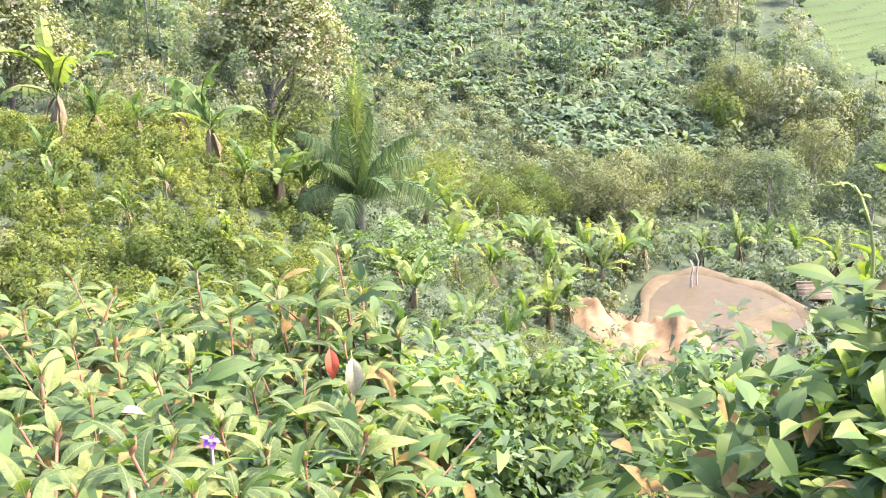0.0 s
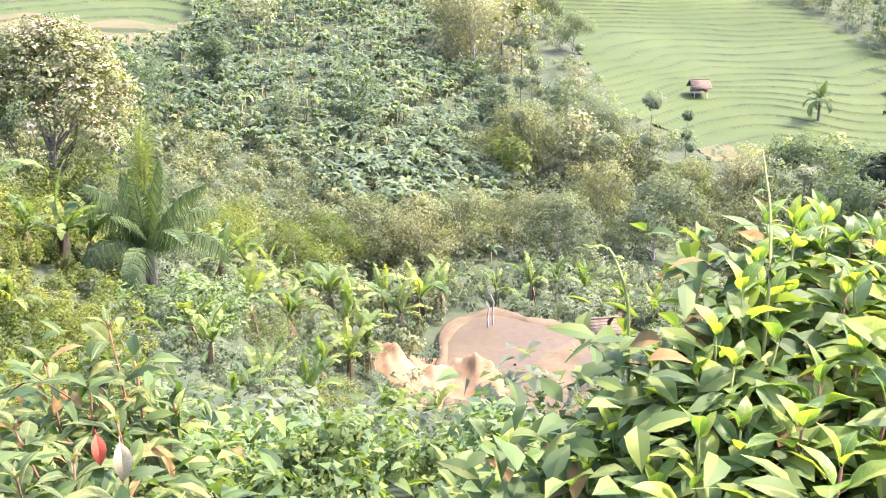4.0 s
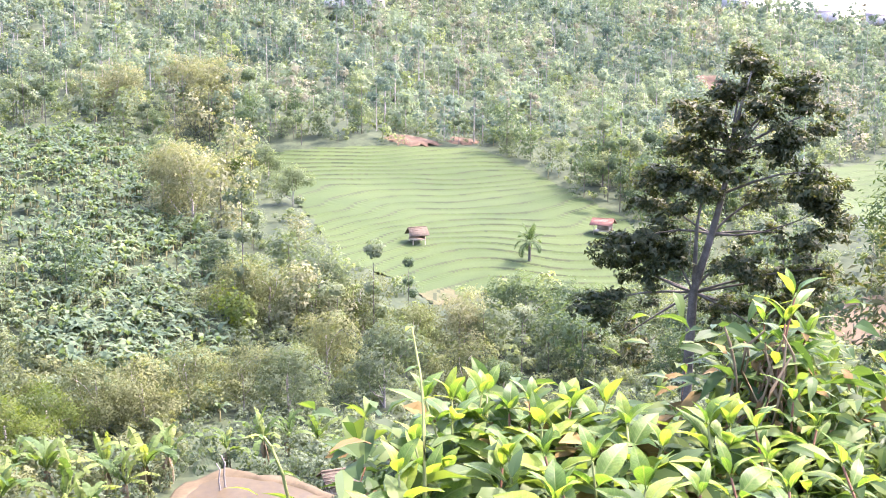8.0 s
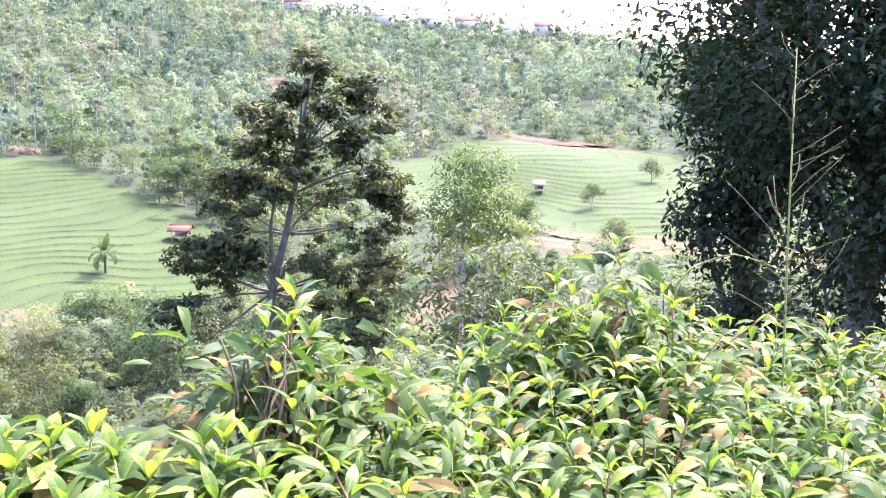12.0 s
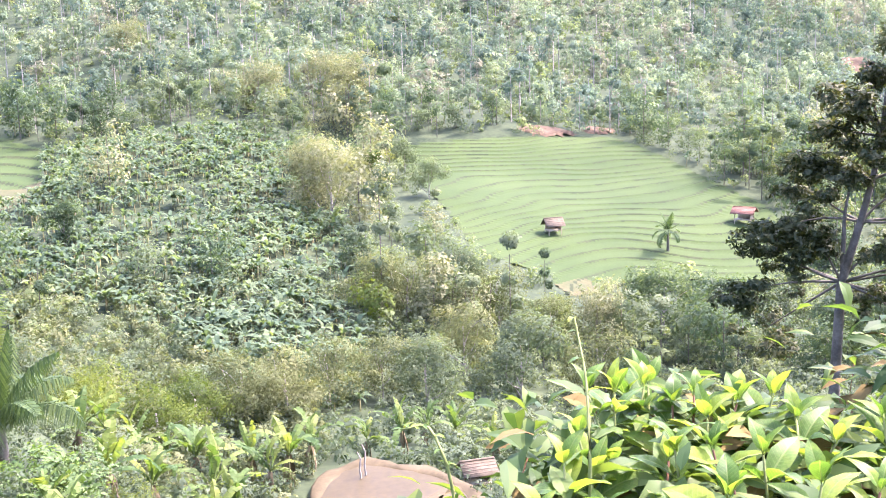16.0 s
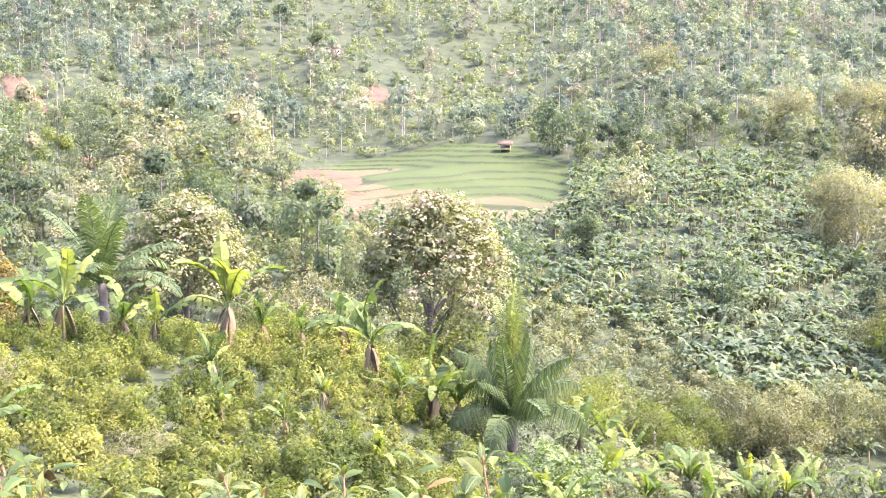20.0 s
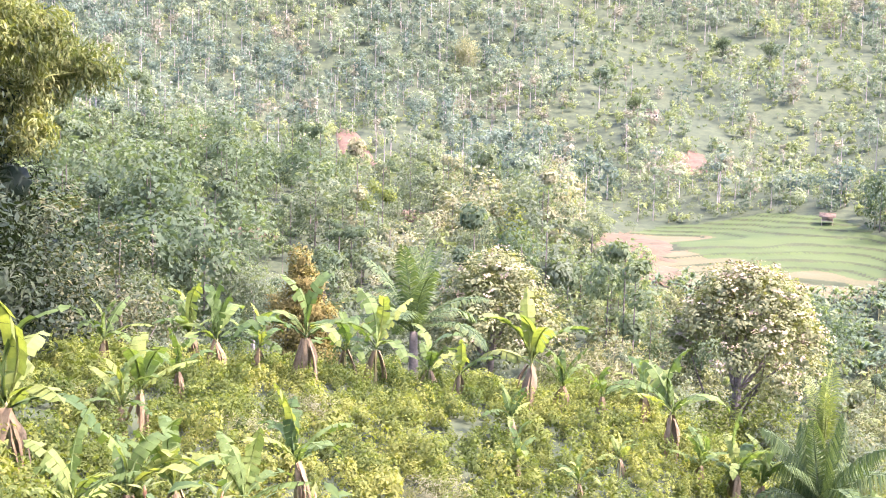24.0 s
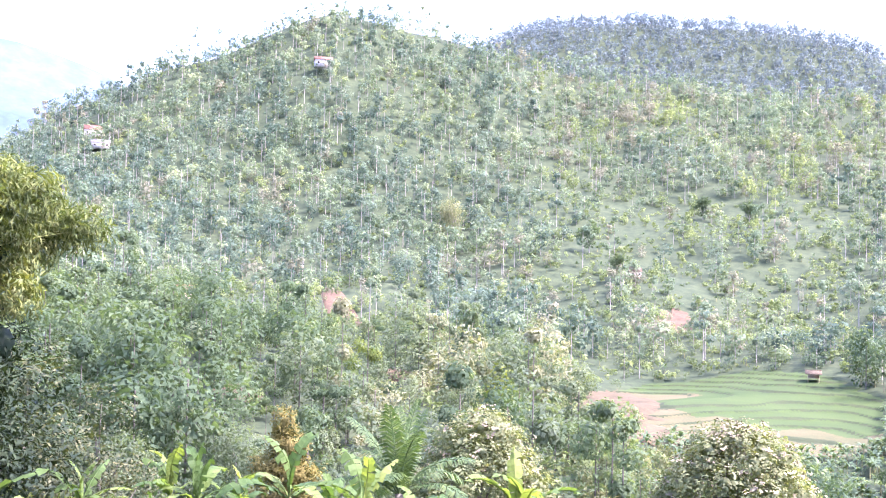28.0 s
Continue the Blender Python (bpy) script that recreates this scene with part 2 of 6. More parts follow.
L_FRESH = leaf_mat("fresh_bush_green", (0.05, 0.095, 0.035), (0.085, 0.145, 0.045), (0.14, 0.20, 0.065), 0.3, 0.55, 0.35)
L_NEAR = leaf_mat("shrub_leaf", (0.046, 0.1, 0.022), (0.098, 0.168, 0.035), (0.21, 0.27, 0.04), 2.0, 0.45, 0.45, by_object=True, vary=0.9, gloss=0.16, veins=0.35)
L_NEARD = leaf_mat("velvety_shrub_leaf", (0.042, 0.074, 0.025), (0.082, 0.118, 0.036), (0.138, 0.168, 0.048), 2.0, 0.55, 0.4, by_object=True, vary=0.85, gloss=0.14, veins=0.35)
# inner leaves darker than the broad outer ones: shade put into the colour
L_UNDER = leaf_mat("inner_shrub_leaf", (0.035, 0.07, 0.025), (0.072, 0.122, 0.036), (0.14, 0.18, 0.045), 2.0, 0.55, 0.38, vary=0.75, gloss=0.12)
L_WITHER = leaf_mat("yellowing_leaf", (0.20, 0.19, 0.03), (0.30, 0.26, 0.05), (0.38, 0.32, 0.08), 3.0, 0.6, 0.4, by_object=True)
# far foliage: base colours lightened and blued, haze put into the colour
F_BROAD = leaf_mat("hazed_broadleaf", (0.072, 0.105, 0.066), (0.122, 0.166, 0.1), (0.185, 0.222, 0.125), 0.02, 0.85, 0.42, glow=1.25, vary=0.85, gloss=0.05, crown=0.88, cool=0.75)
F_DEEP = leaf_mat("hazed_deep_green", (0.05, 0.08, 0.06), (0.085, 0.124, 0.088), (0.135, 0.174, 0.118), 0.02, 0.85, 0.42, glow=1.25, vary=0.85, gloss=0.05, crown=0.88, cool=0.8)
F_DRY = leaf_mat("hazed_dry_crowns", (0.11, 0.115, 0.078), (0.158, 0.158, 0.105), (0.205, 0.2, 0.132), 0.03, 0.85, 0.4, glow=1.15, vary=0.5, gloss=0.08, crown=0.8, cool=0.85)
F_LIGHT = leaf_mat("hazed_light_green", (0.095, 0.128, 0.058), (0.145, 0.184, 0.08), (0.2, 0.238, 0.105), 0.03, 0.8, 0.42, glow=1.25, vary=0.7, gloss=0.05, crown=0.8, cool=0.6)
F_RIDGE = leaf_mat("hazed_ridge_leaf", (0.08, 0.108, 0.11), (0.105, 0.136, 0.134), (0.13, 0.164, 0.154), 0.02, 0.85, 0.4, glow=1.0, vary=0.5, gloss=0.05, crown=0.8, cool=0.95)
# mountain base colour is the blue of haze, painted in
M_HAZY = plain_mat("painted_haze_blue", (0.05, 0.078, 0.115), (0.06, 0.09, 0.13), 0.004, 1.0, 0.0, fine=0.02)
M_REDLEAF = plain_mat("red_withered_leaf", (0.35, 0.06, 0.03), (0.45, 0.10, 0.05), 20.0, 0.6, 0.2, fine=80)
M_PURPLE = plain_mat("purple_petal", (0.20, 0.06, 0.30), (0.28, 0.10, 0.40), 20.0, 0.6, 0.1, fine=80)
M_CREAM = plain_mat("bleached_leaf", (0.24, 0.21, 0.11), (0.33, 0.30, 0.18), 20.0, 0.8, 0.2, fine=80)


# ---- the lie of the land: heights below eye level along ten lines out from the viewpoint ----
LAND_R = np.array([3, 20, 35, 48, 65, 100, 150, 220, 300, 430, 640], float)
LAND = {
    -65: (-6, -10, -15, -21, -28, -33, -31, -25, -16, -14),
    -45: (-9, -13, -17.5, -22, -29, -32, -28, -21, -5, 15),
    -27: (-10.5, -16.5, -22, -27, -32, -28.5, -19, -10, 14, 45),
    -14: (-10.8, -17.6, -23.5, -26, -28, -25, -17, -4, 24, 80),
    -6: (-10.8, -17.4, -22.6, -25.4, -26, -21, -11.5, 1, 32, 100),
    4: (-10.5, -13.4, -14.8, -20, -25, -22, -16.5, -6, 30, 106),
    15: (-10, -11, -11.2, -17, -23, -19, -15.5, -7, 31, 120),
    29: (-9.4, -10, -10.2, -16, -21, -16, -9, -2, 32, 162),
    36: (-8.4, -9, -9.7, -14, -18, -13, -5, 2, 30, 129),
    52: (-5, -6, -7.5, -9, -10, -6, 2, 15, 32, 26),
}
LAND_A = np.array(sorted(LAND), float)
LAND_Z = np.array([(-1.6,) + LAND[a] for a in sorted(LAND)])


def hermite(r, xs, ys):
    """Smooth curve through (xs, ys); ys has one row for each r."""
    i = np.clip(np.searchsorted(xs, r) - 1, 0, len(xs) - 2)
    m = np.gradient(ys, xs, axis=-1)
    k = np.arange(len(r))
    h = xs[i + 1] - xs[i]
    t = np.clip((r - xs[i]) / h, 0, 1)
    y0, y1, m0, m1 = ys[k, i], ys[k, i + 1], m[k, i] * h, m[k, i + 1] * h
    return y0 * (2 * t**3 - 3 * t**2 + 1) + m0 * (t**3 - 2 * t**2 + t) + y1 * (3 * t**2 - 2 * t**3) + m1 * (t**3 - t**2)


def smooth(a, b, v):
    t = np.clip((v - a) / (b - a), 0, 1)
    return t * t * (3 - 2 * t)


def waves(x, y, size, seed):
    """Gentle rolling unevenness, about -1 to 1."""
    out = np.zeros_like(x)
    rng = np.random.default_rng(seed)
    for k in range(7):
        a, f, p = rng.uniform(0, 6.3), 6.28 / size * rng.uniform(0.6, 1.8), rng.uniform(0, 6.3)
        out += np.sin((x * np.cos(a) + y * np.sin(a)) * f + p) / 3.0
    return out


POND_R, POND_A, POND_Z = 60.8, -14.1, -25.4
POND_C = (-math.sin(radians(POND_A)) * POND_R, math.cos(radians(POND_A)) * POND_R)
POND_RAD = (4.1, 7.7)


def pond_dist(x, y):
    c, s = math.cos(radians(POND_A)), math.sin(radians(POND_A))
    u, v = (x - POND_C[0]) * c + (y - POND_C[1]) * s, -(x - POND_C[0]) * s + (y - POND_C[1]) * c
    w = 1 + 0.10 * np.sin(3 * np.arctan2(v, u) + 1.0)
    return np.hypot(u / POND_RAD[0], v / POND_RAD[1]) / w


def ground_z(x, y):
    x, y = np.atleast_1d(np.asarray(x, float)), np.atleast_1d(np.asarray(y, float))
    r, az = np.hypot(x, y), np.degrees(np.arctan2(-x, y))
    a = np.clip(az, LAND_A[0], LAND_A[-1])
    i = np.clip(np.searchsorted(LAND_A, a) - 1, 0, len(LAND_A) - 2)
    t = (a - LAND_A[i]) / (LAND_A[i + 1] - LAND_A[i])
    t = 0.5 * t + 0.5 * t * t * (3 - 2 * t)
    rows = LAND_Z[i] * (1 - t)[:, None] + LAND_Z[i + 1] * t[:, None]
    z = hermite(np.clip(r, 3, 640), LAND_R, rows)
    z = z - np.clip(r - 640, 0, 800) * 0.16
    z = np.maximum(z, np.where(r > 640, -45, -99))
    z += waves(x, y, 60, 3) * np.clip((r - 60) / 150, 0, 1) * 1.6 + waves(x, y, 9, 4) * np.clip((r - 6) / 40, 0, 1) * smooth(120, 80, r) * 0.25
    # the slope behind the viewpoint goes on uphill
    over = np.maximum(az - LAND_A[-1], LAND_A[0] - az)
    w = smooth(0, 70, over)
    z = z * (1 - w) + w * (-1.6 + 0.28 * np.clip(r - 2, 0, 300) + waves(x, y, 80, 5) * np.clip(r / 100, 0, 3))
    # the far wooded ridge and the blue mountain beyond it
    z += 176 * np.exp(-((r - 1000) / 190) ** 2) * np.exp(-(np.abs(az - 11) / 14) ** 4)
    d = pond_dist(x, y)
    k = smooth(1.9, 1.12, d)
    return z * (1 - k) + (POND_Z - 0.4) * k


def gz(x, y):
    return float(ground_z(x, y)[0])


def at(az, r):
    """The point on the ground at so many degrees left of ahead and metres away."""
    x, y = -math.sin(radians(az)) * r, math.cos(radians(az)) * r
    return x, y, gz(x, y)


# rice terraces: (azimuth from, to, distance from, to, rise of a step)
def field_big(az, r):
    far = np.interp(az, (-36, -33.2, -30.6, -25.7, -20, -14.3), (158, 188, 200, 229, 222, 221))
    near = np.interp(az, (-36, -33, -27, -23.6, -22, -18.7, -16.5, -14.3), (156, 150, 146, 136, 146, 151, 182, 221))
    return (az > -36) & (az < -14.3) & (r > near) & (r < far)


def field_left(az, r):
    far = np.interp(az, (2.0, 4, 8, 13, 15.5), (222, 236, 252, 246, 226))
    near = np.interp(az, (2.0, 5, 9, 12, 15.5), (176, 172, 170, 171, 200))
    return (az > 2.0) & (az < 15.5) & (r > near) & (r < far)


def field_right(az, r):
    far = np.interp(az, (-64, -58, -52, -46, -42), (252, 296, 308, 300, 262))
    near = np.interp(az, (-64, -55, -46, -42), (190, 196, 205, 225))
    return (az > -64) & (az < -42) & (r > near) & (r < far)


def in_field(x, y):
    r, az = np.hypot(x, y), np.degrees(np.arctan2(-x, y))
    return field_big(az, r) | field_left(az, r) | field_right(az, r)


# bare earth: (degrees left, distance, half width, half length along the sight line, slant)
BARE = (
    (27.91, 290, 4.6, 44, 0.15), (-22.4, 229, 6.0, 4.5, 0), (-25.0, 235, 3.8, 6, 0), (14.72, 205, 8.5, 26, 0), (13.15, 174, 6, 9, 0),
    (11.68, 312, 6.0, 14, 0), (-44.73, 152, 7, 14, 0), (-51.06, 190, 10, 7, 0), (-50.2, 311, 20, 6, 0), (24.88, 195, 5, 6, 0), (33.08, 165, 4, 6, 0),
    (-37.12, 366, 7, 8, 0), (36.0, 276, 3, 6, 0),
)


def bare_dist(x, y, k):
    """1 at the rim of the k-th bare patch, less inside."""
    a, r, w, l, slant = BARE[k]
    c, s = math.cos(radians(a)), math.sin(radians(a))
    u, v = x * c + y * s, -x * s + y * c - r
    u = u - slant * -v
    th = np.arctan2(v / l, u / w)
    return np.hypot(u / w, v / l) / (1 + 0.18 * np.sin(3 * th + k) + 0.12 * np.sin(7 * th + 2 * k))


def in_open(x, y):
    out = in_field(x, y) | (pond_dist(x, y) < 1.25)
    for k in range(len(BARE)):
        out |= bare_dist(x, y, k) < 0.62
    return out


def blocks_view(x, y, z_top):
    """Whether something that high would stand before a field or a bare patch."""
    r = np.hypot(x, y)
    tan_top = z_top / r
    bad = np.zeros(len(x), bool)
    for rr in np.concatenate([np.arange(135, 260, 8), np.arange(266, 400, 14)]):
        k = rr / r
        px, py = x * k, y * k
        bad |= (rr > r) & in_open(px, py) & (ground_z(px, py) / rr < tan_top - 0.004)
    return bad


# ---- mesh helpers ----
def mesh_of(name, verts, faces, mats, mat_index=None, smooth_faces=False, normals=None):
    """A mesh from arrays of corners and of equal-sided faces."""
    verts, faces = np.asarray(verts, np.float32), np.asarray(faces, np.int32)
    me = bpy.data.meshes.new(name)
    me.vertices.add(len(verts))
    me.vertices.foreach_set("co", verts.ravel())
    n = faces.shape[1]
    me.loops.add(faces.size)
    me.loops.foreach_set("vertex_index", faces.ravel())
    me.polygons.add(len(faces))
    me.polygons.foreach_set("loop_start", np.arange(0, faces.size, n, dtype=np.int32))
    for m in mats if isinstance(mats, (list, tuple)) else [mats]:
        me.materials.append(m)
    if mat_index is not None:
        me.polygons.foreach_set("material_index", np.asarray(mat_index, np.int32))
    if smooth_faces:
        me.polygons.foreach_set("use_smooth", np.ones(len(faces), bool))
    me.update(calc_edges=True)
    if normals is not None:
        me.polygons.foreach_set("use_smooth", np.ones(len(faces), bool))
        me.normals_split_custom_set_from_vertices(np.asarray(normals, np.float32))
    return me


def placed(name, me, parent=None, label="", loc=None, rot=None, scale=None):
    ob = new(name, me)
    if parent is not None:
        ob.parent = parent
    if loc is not None:
        ob.location = loc
    if rot is not None:
        ob.rotation_euler = rot
    if scale is not None:
        ob.scale = (scale,) * 3 if isinstance(scale, (int, float)) else scale
    return tagged(ob, label) if label else ob


def empty_at(name, loc, rot_z=0.0):
    ob = new(name)
    ob.empty_display_size = 0.2
    ob.location, ob.rotation_euler = loc, (0, 0, rot_z)
    return ob


class Bag:
    """Collects quads from many pieces into one mesh."""

    def __init__(self):
        self.v, self.f, self.m, self.n, self.nrm, self.tone = [], [], [], 0, [], []

    def add(self, v, f, m=0, nrm=None):
        v, f = np.asarray(v, float), np.asarray(f, int)
        if nrm is not None:
            self.nrm.append(nrm)
        self.v.append(v)
        self.f.append(f + self.n)
        self.m.append(np.full(len(f), m))
        self.n += len(v)

    def mesh(self, name, mats, smooth_faces=False):
        me = mesh_of(name, np.concatenate(self.v), np.concatenate(self.f), mats, np.concatenate(self.m), smooth_faces, np.concatenate(self.nrm) if self.nrm else None)
        if self.tone:
            me.attributes.new("tone", "FLOAT", "POINT").data.foreach_set("value", np.concatenate(self.tone).astype(np.float32))
        return me


def tube(points, radii, sides=6):
    """A tapering tube along a line of points."""
    P, R = np.asarray(points, float), np.asarray(radii, float)
    d = np.gradient(P, axis=0)
    d /= np.linalg.norm(d, axis=1)[:, None] + 1e-9
    ref = np.where(np.abs(d[:, 2:]) > 0.9, [[1.0, 0, 0]], [[0, 0, 1.0]])
    u = np.cross(d, ref)
    u /= np.linalg.norm(u, axis=1)[:, None] + 1e-9
    w = np.cross(d, u)
    a = np.arange(sides) / sides * 2 * np.pi
    v = (P[:, None] + R[:, None, None] * (u[:, None] * np.cos(a)[None, :, None] + w[:, None] * np.sin(a)[None, :, None])).reshape(-1, 3)
    k = np.arange(len(P) - 1)[:, None] * sides
    s, s2 = np.arange(sides)[None], ((np.arange(sides) + 1) % sides)[None]
    f = np.stack([k + s, k + s2, k + sides + s2, k + sides + s], -1).reshape(-1, 4)
    cap = len(v)
    v = np.concatenate([v, P[-1:] + d[-1:] * R[-1] * 0.6])
    t = (len(P) - 1) * sides
    tip = np.stack([t + np.arange(0, sides - 1, 2), t + np.arange(1, sides, 2), t + (np.arange(2, sides + 1, 2) % sides), np.full(sides // 2, cap)], -1)
    return v, np.concatenate([f, tip])


def box(cx, cy, cz, sx, sy, sz):
    v = np.array([[x, y, z] for x in (-1, 1) for y in (-1, 1) for z in (-1, 1)], float) * (sx / 2, sy / 2, sz / 2) + (cx, cy, cz)
    return v, np.array([[0, 1, 3, 2], [4, 6, 7, 5], [0, 4, 5, 1], [2, 3, 7, 6], [0, 2, 6, 4], [1, 5, 7, 3]])


FACING = [None]


def leaf_quads(rng, pos, size, outward=None, lean=0.6, slim=0.45, droop=0.0):
    """Four-cornered leaves, bent along the middle, at the given places. size: length of each."""
    n = len(pos)
    size = np.broadcast_to(size, n)
    nrm = rng.normal(size=(n, 3))
    nrm /= np.linalg.norm(nrm, axis=1)[:, None]
    if outward is not None:
        nrm = nrm * lean + outward * (1 - lean) + (0, 0, 0.55)
    nrm /= np.linalg.norm(nrm, axis=1)[:, None] + 1e-9
    along = rng.normal(size=(n, 3)) + (0, 0, -droop)
    along -= nrm * (along * nrm).sum(1)[:, None]
    along /= np.linalg.norm(along, axis=1)[:, None] + 1e-9
    side = np.cross(nrm, along)
    L, W = (size * 0.5)[:, None], (size * slim * 0.5)[:, None]
    v = np.stack([pos - along * L, pos - side * W + nrm * W * 0.35, pos + along * L - nrm * L * 0.25, pos + side * W + nrm * W * 0.35], 1)
    FACING[0] = nrm
    return v.reshape(-1, 3), np.arange(4 * n).reshape(-1, 4)


def ball_points(rng, n, centre, radii, shell=0.75):
    d = rng.normal(size=(n, 3))
    d /= np.linalg.norm(d, axis=1)[:, None]
    rr = shell + (1 - shell) * rng.random(n) ** 0.5
    rr = np.where(rng.random(n) < 0.25, rng.random(n) ** 0.4, rr)
    return np.asarray(centre) + d * rr[:, None] * np.asarray(radii), d


# ---- the ground sheet ----
def build_ground():
    az = np.concatenate([np.linspace(-180, -78, 35), np.linspace(-75, 60, 240), np.linspace(63, 180, 40)[:-1]])
    az[0] = -180
    r = np.concatenate([np.geomspace(0.02, 40, 62), np.linspace(40.7, 110, 80), np.geomspace(111, 700, 110), np.geomspace(720, 4600, 60)])
    A, R = np.meshgrid(np.radians(az), r)
    x, y = (-np.sin(A) * R).ravel(), (np.cos(A) * R).ravel()
    z = ground_z(x, y)
    z -= np.where(in_field(x, y), 0.5, 0.0)
    nr, na = len(r), len(az)
    i, j = np.meshgrid(np.arange(nr - 1), np.arange(na), indexing="ij")
    j2 = (j + 1) % na
    f = np.stack([i * na + j, (i + 1) * na + j, (i + 1) * na + j2, i * na + j2], -1).reshape(-1, 4)[:, ::-1]
    me = mesh_of("ground", np.stack([x, y, z], 1), f, M_GROUND, smooth_faces=True)
    tagged(new("ground", me), "steep valley ground overgrown with weeds and scrub", "ground", kind="structure")


build_ground()


def far_mountains():
    """The mountain line that closes the distance all round, haze put into its colour."""
    az = np.linspace(-180, 180, 361)[:-1]
    top = 120 + 70 * np.sin(np.radians(az) * 3 + 1) + 40 * np.sin(np.radians(az) * 7) + 760 * np.exp(-(np.abs(az - 44.5) / 12) ** 2) + 14 * np.sin(np.radians(az) * 40)
    R = np.array([3000.0, 3300, 3700, 4300])
    H = np.array([0.0, 0.62, 1.0, 0.7])
    x, y = -np.sin(np.radians(az))[None] * R[:, None], np.cos(np.radians(az))[None] * R[:, None]
    z = -60 + H[:, None] * top[None]
    n = len(az)
    i, j = np.meshgrid(np.arange(3), np.arange(n), indexing="ij")
    f = np.stack([i * n + j, i * n + (j + 1) % n, (i + 1) * n + (j + 1) % n, (i + 1) * n + j], -1).reshape(-1, 4)
    tagged(new("backdrop", mesh_of("backdrop", np.stack([x.ravel(), y.ravel(), z.ravel()], 1), f, M_HAZY, smooth_faces=True)), "mountain line in the far distance, blue haze put into its colour", "mountains", kind="structure")


far_mountains()


def terraces(name, field, az0, az1, r0, r1, step, label, rice=M_RICE, seed=1, dry=None, bank_from=0.9):
    """Stepped rice beds that follow the slope; each level is a piece of its own."""
    top = tagged(new(name), label, "rice field", kind="structure")
    na, nr = int((az1 - az0) / 0.18), int((r1 - r0) / (0.26 if step < 0.58 else 0.5))
    az, r = np.linspace(az0, az1, na), np.linspace(r0, r1, nr)
    A, R = np.meshgrid(az, r)
    x, y = -np.sin(np.radians(A)) * R, np.cos(np.radians(A)) * R
    h = ground_z(x.ravel(), y.ravel()).reshape(x.shape)
    h2 = h + 0.5 * waves(x, y, 60, seed) + 0.12 * waves(x, y, 20, seed + 1)
    q = h2 / step
    fl = np.floor(q)
    fr = q - fl
    z = h * 0.6 + 0.4 * (step * (fl + smooth(0.88, 0.99, fr)) + step * 0.5 - (h2 - h)) - 0.2
    lip = np.exp(-((fr - 0.84) / 0.05) ** 2) * 0.10
    z = z + lip
    inside = field(A, R)
    i, j = np.nonzero(inside[:-1, :-1] & inside[1:, 1:])
    f = np.stack([i * na + j, i * na + j + 1, (i + 1) * na + j + 1, (i + 1) * na + j], -1)
    lev = np.round(q[i, j] - 0.4).astype(int)
    bank = fr[i, j] > bank_from + 0.05 * waves(x, y, 9, seed + 3)[i, j]
    P = np.stack([x.ravel(), y.ravel(), z.ravel()], 1)
    dryness = dry(A[i, j], R[i, j]) if dry else np.zeros(len(i), bool)
    mi = np.where(bank, 1, np.where(dryness, 2, 0))
    for k in np.unique(lev):
        sel = lev == k
        used, inv = np.unique(f[sel], return_inverse=True)
        if sel.sum() < 12:
            continue
        me = mesh_of("terrace", P[used], inv.reshape(-1, 4), [rice, M_BUND, M_STUBBLE], mi[sel])
        placed("terrace", me, top)
    return top


terraces("rice_field_1", field_big, -36.5, -15, 130, 246, 0.55, "bright green terraced rice field with winding earth banks",
         dry=lambda a, r: (r < 143 + 2 * np.sin(a * 2)) & (a > -27.5))
terraces("rice_field_2", field_left, 1.5, 16, 168, 254, 0.85, "small green rice terrace above bare earth banks", seed=5,
         dry=lambda a, r: (r < 190 + 3 * np.sin(a * 1.5)) | ((a > 11.5 + 1.2 * np.sin(r * 0.16)) & (r < 232)), bank_from=0.86)
terraces("rice_field_3", field_right, -65, -41, 188, 312, 0.6, "pale green terraced field at the foot of the woods", seed=9,
         dry=lambda a, r: (r > 300) | (r < 206), bank_from=0.95)


def bare_patch(k, name, mat, label, lift=0.25):
    """A thin skin of bare earth with a ragged rim, lying on the slope."""
    a, r, w, l, slant = BARE[k]
    th, rad = np.linspace(0, 2 * np.pi, 41)[:-1], np.linspace(0.02, 1.0, 12)
    T, R = np.meshgrid(th, rad)
    R = R * (1 + 0.18 * np.sin(3 * T + k) + 0.12 * np.sin(7 * T + 2 * k) + 0.12 * np.sin(13 * T + k) + 0.08 * np.sin(19 * T))
    v = R * np.sin(T) * l
    u = R * np.cos(T) * w - slant * v
    c, s = math.cos(radians(a)), math.sin(radians(a))
    x, y = u * c - (v + r) * s, u * s + (v + r) * c
    z = ground_z(x.ravel(), y.ravel()) + lift * (1 - np.clip(R.ravel(), 0, 1) ** 6 * 1.8) + 0.12 * waves(x.ravel(), y.ravel(), w * 0.9, k)
    i, j = np.meshgrid(np.arange(11), np.arange(40), indexing="ij")
    f = np.stack([i * 40 + j, i * 40 + (j + 1) % 40, (i + 1) * 40 + (j + 1) % 40, (i + 1) * 40 + j], -1).reshape(-1, 4)
    tagged(new(name, mesh_of(name, np.stack([x.ravel(), y.ravel(), z], 1), f, mat, smooth_faces=True)), label, "bare earth", kind="structure")


bare_patch(0, "landslip", M_SOIL, "red earth landslip scar between trees on the hillside", 0.8)
for _k in range(1, len(BARE)):
    bare_patch(_k, "bare_earth", M_MUD if _k in (3, 4, 6, 7) else M_SOIL, "patch of bare brown earth on the slope", 0.35)


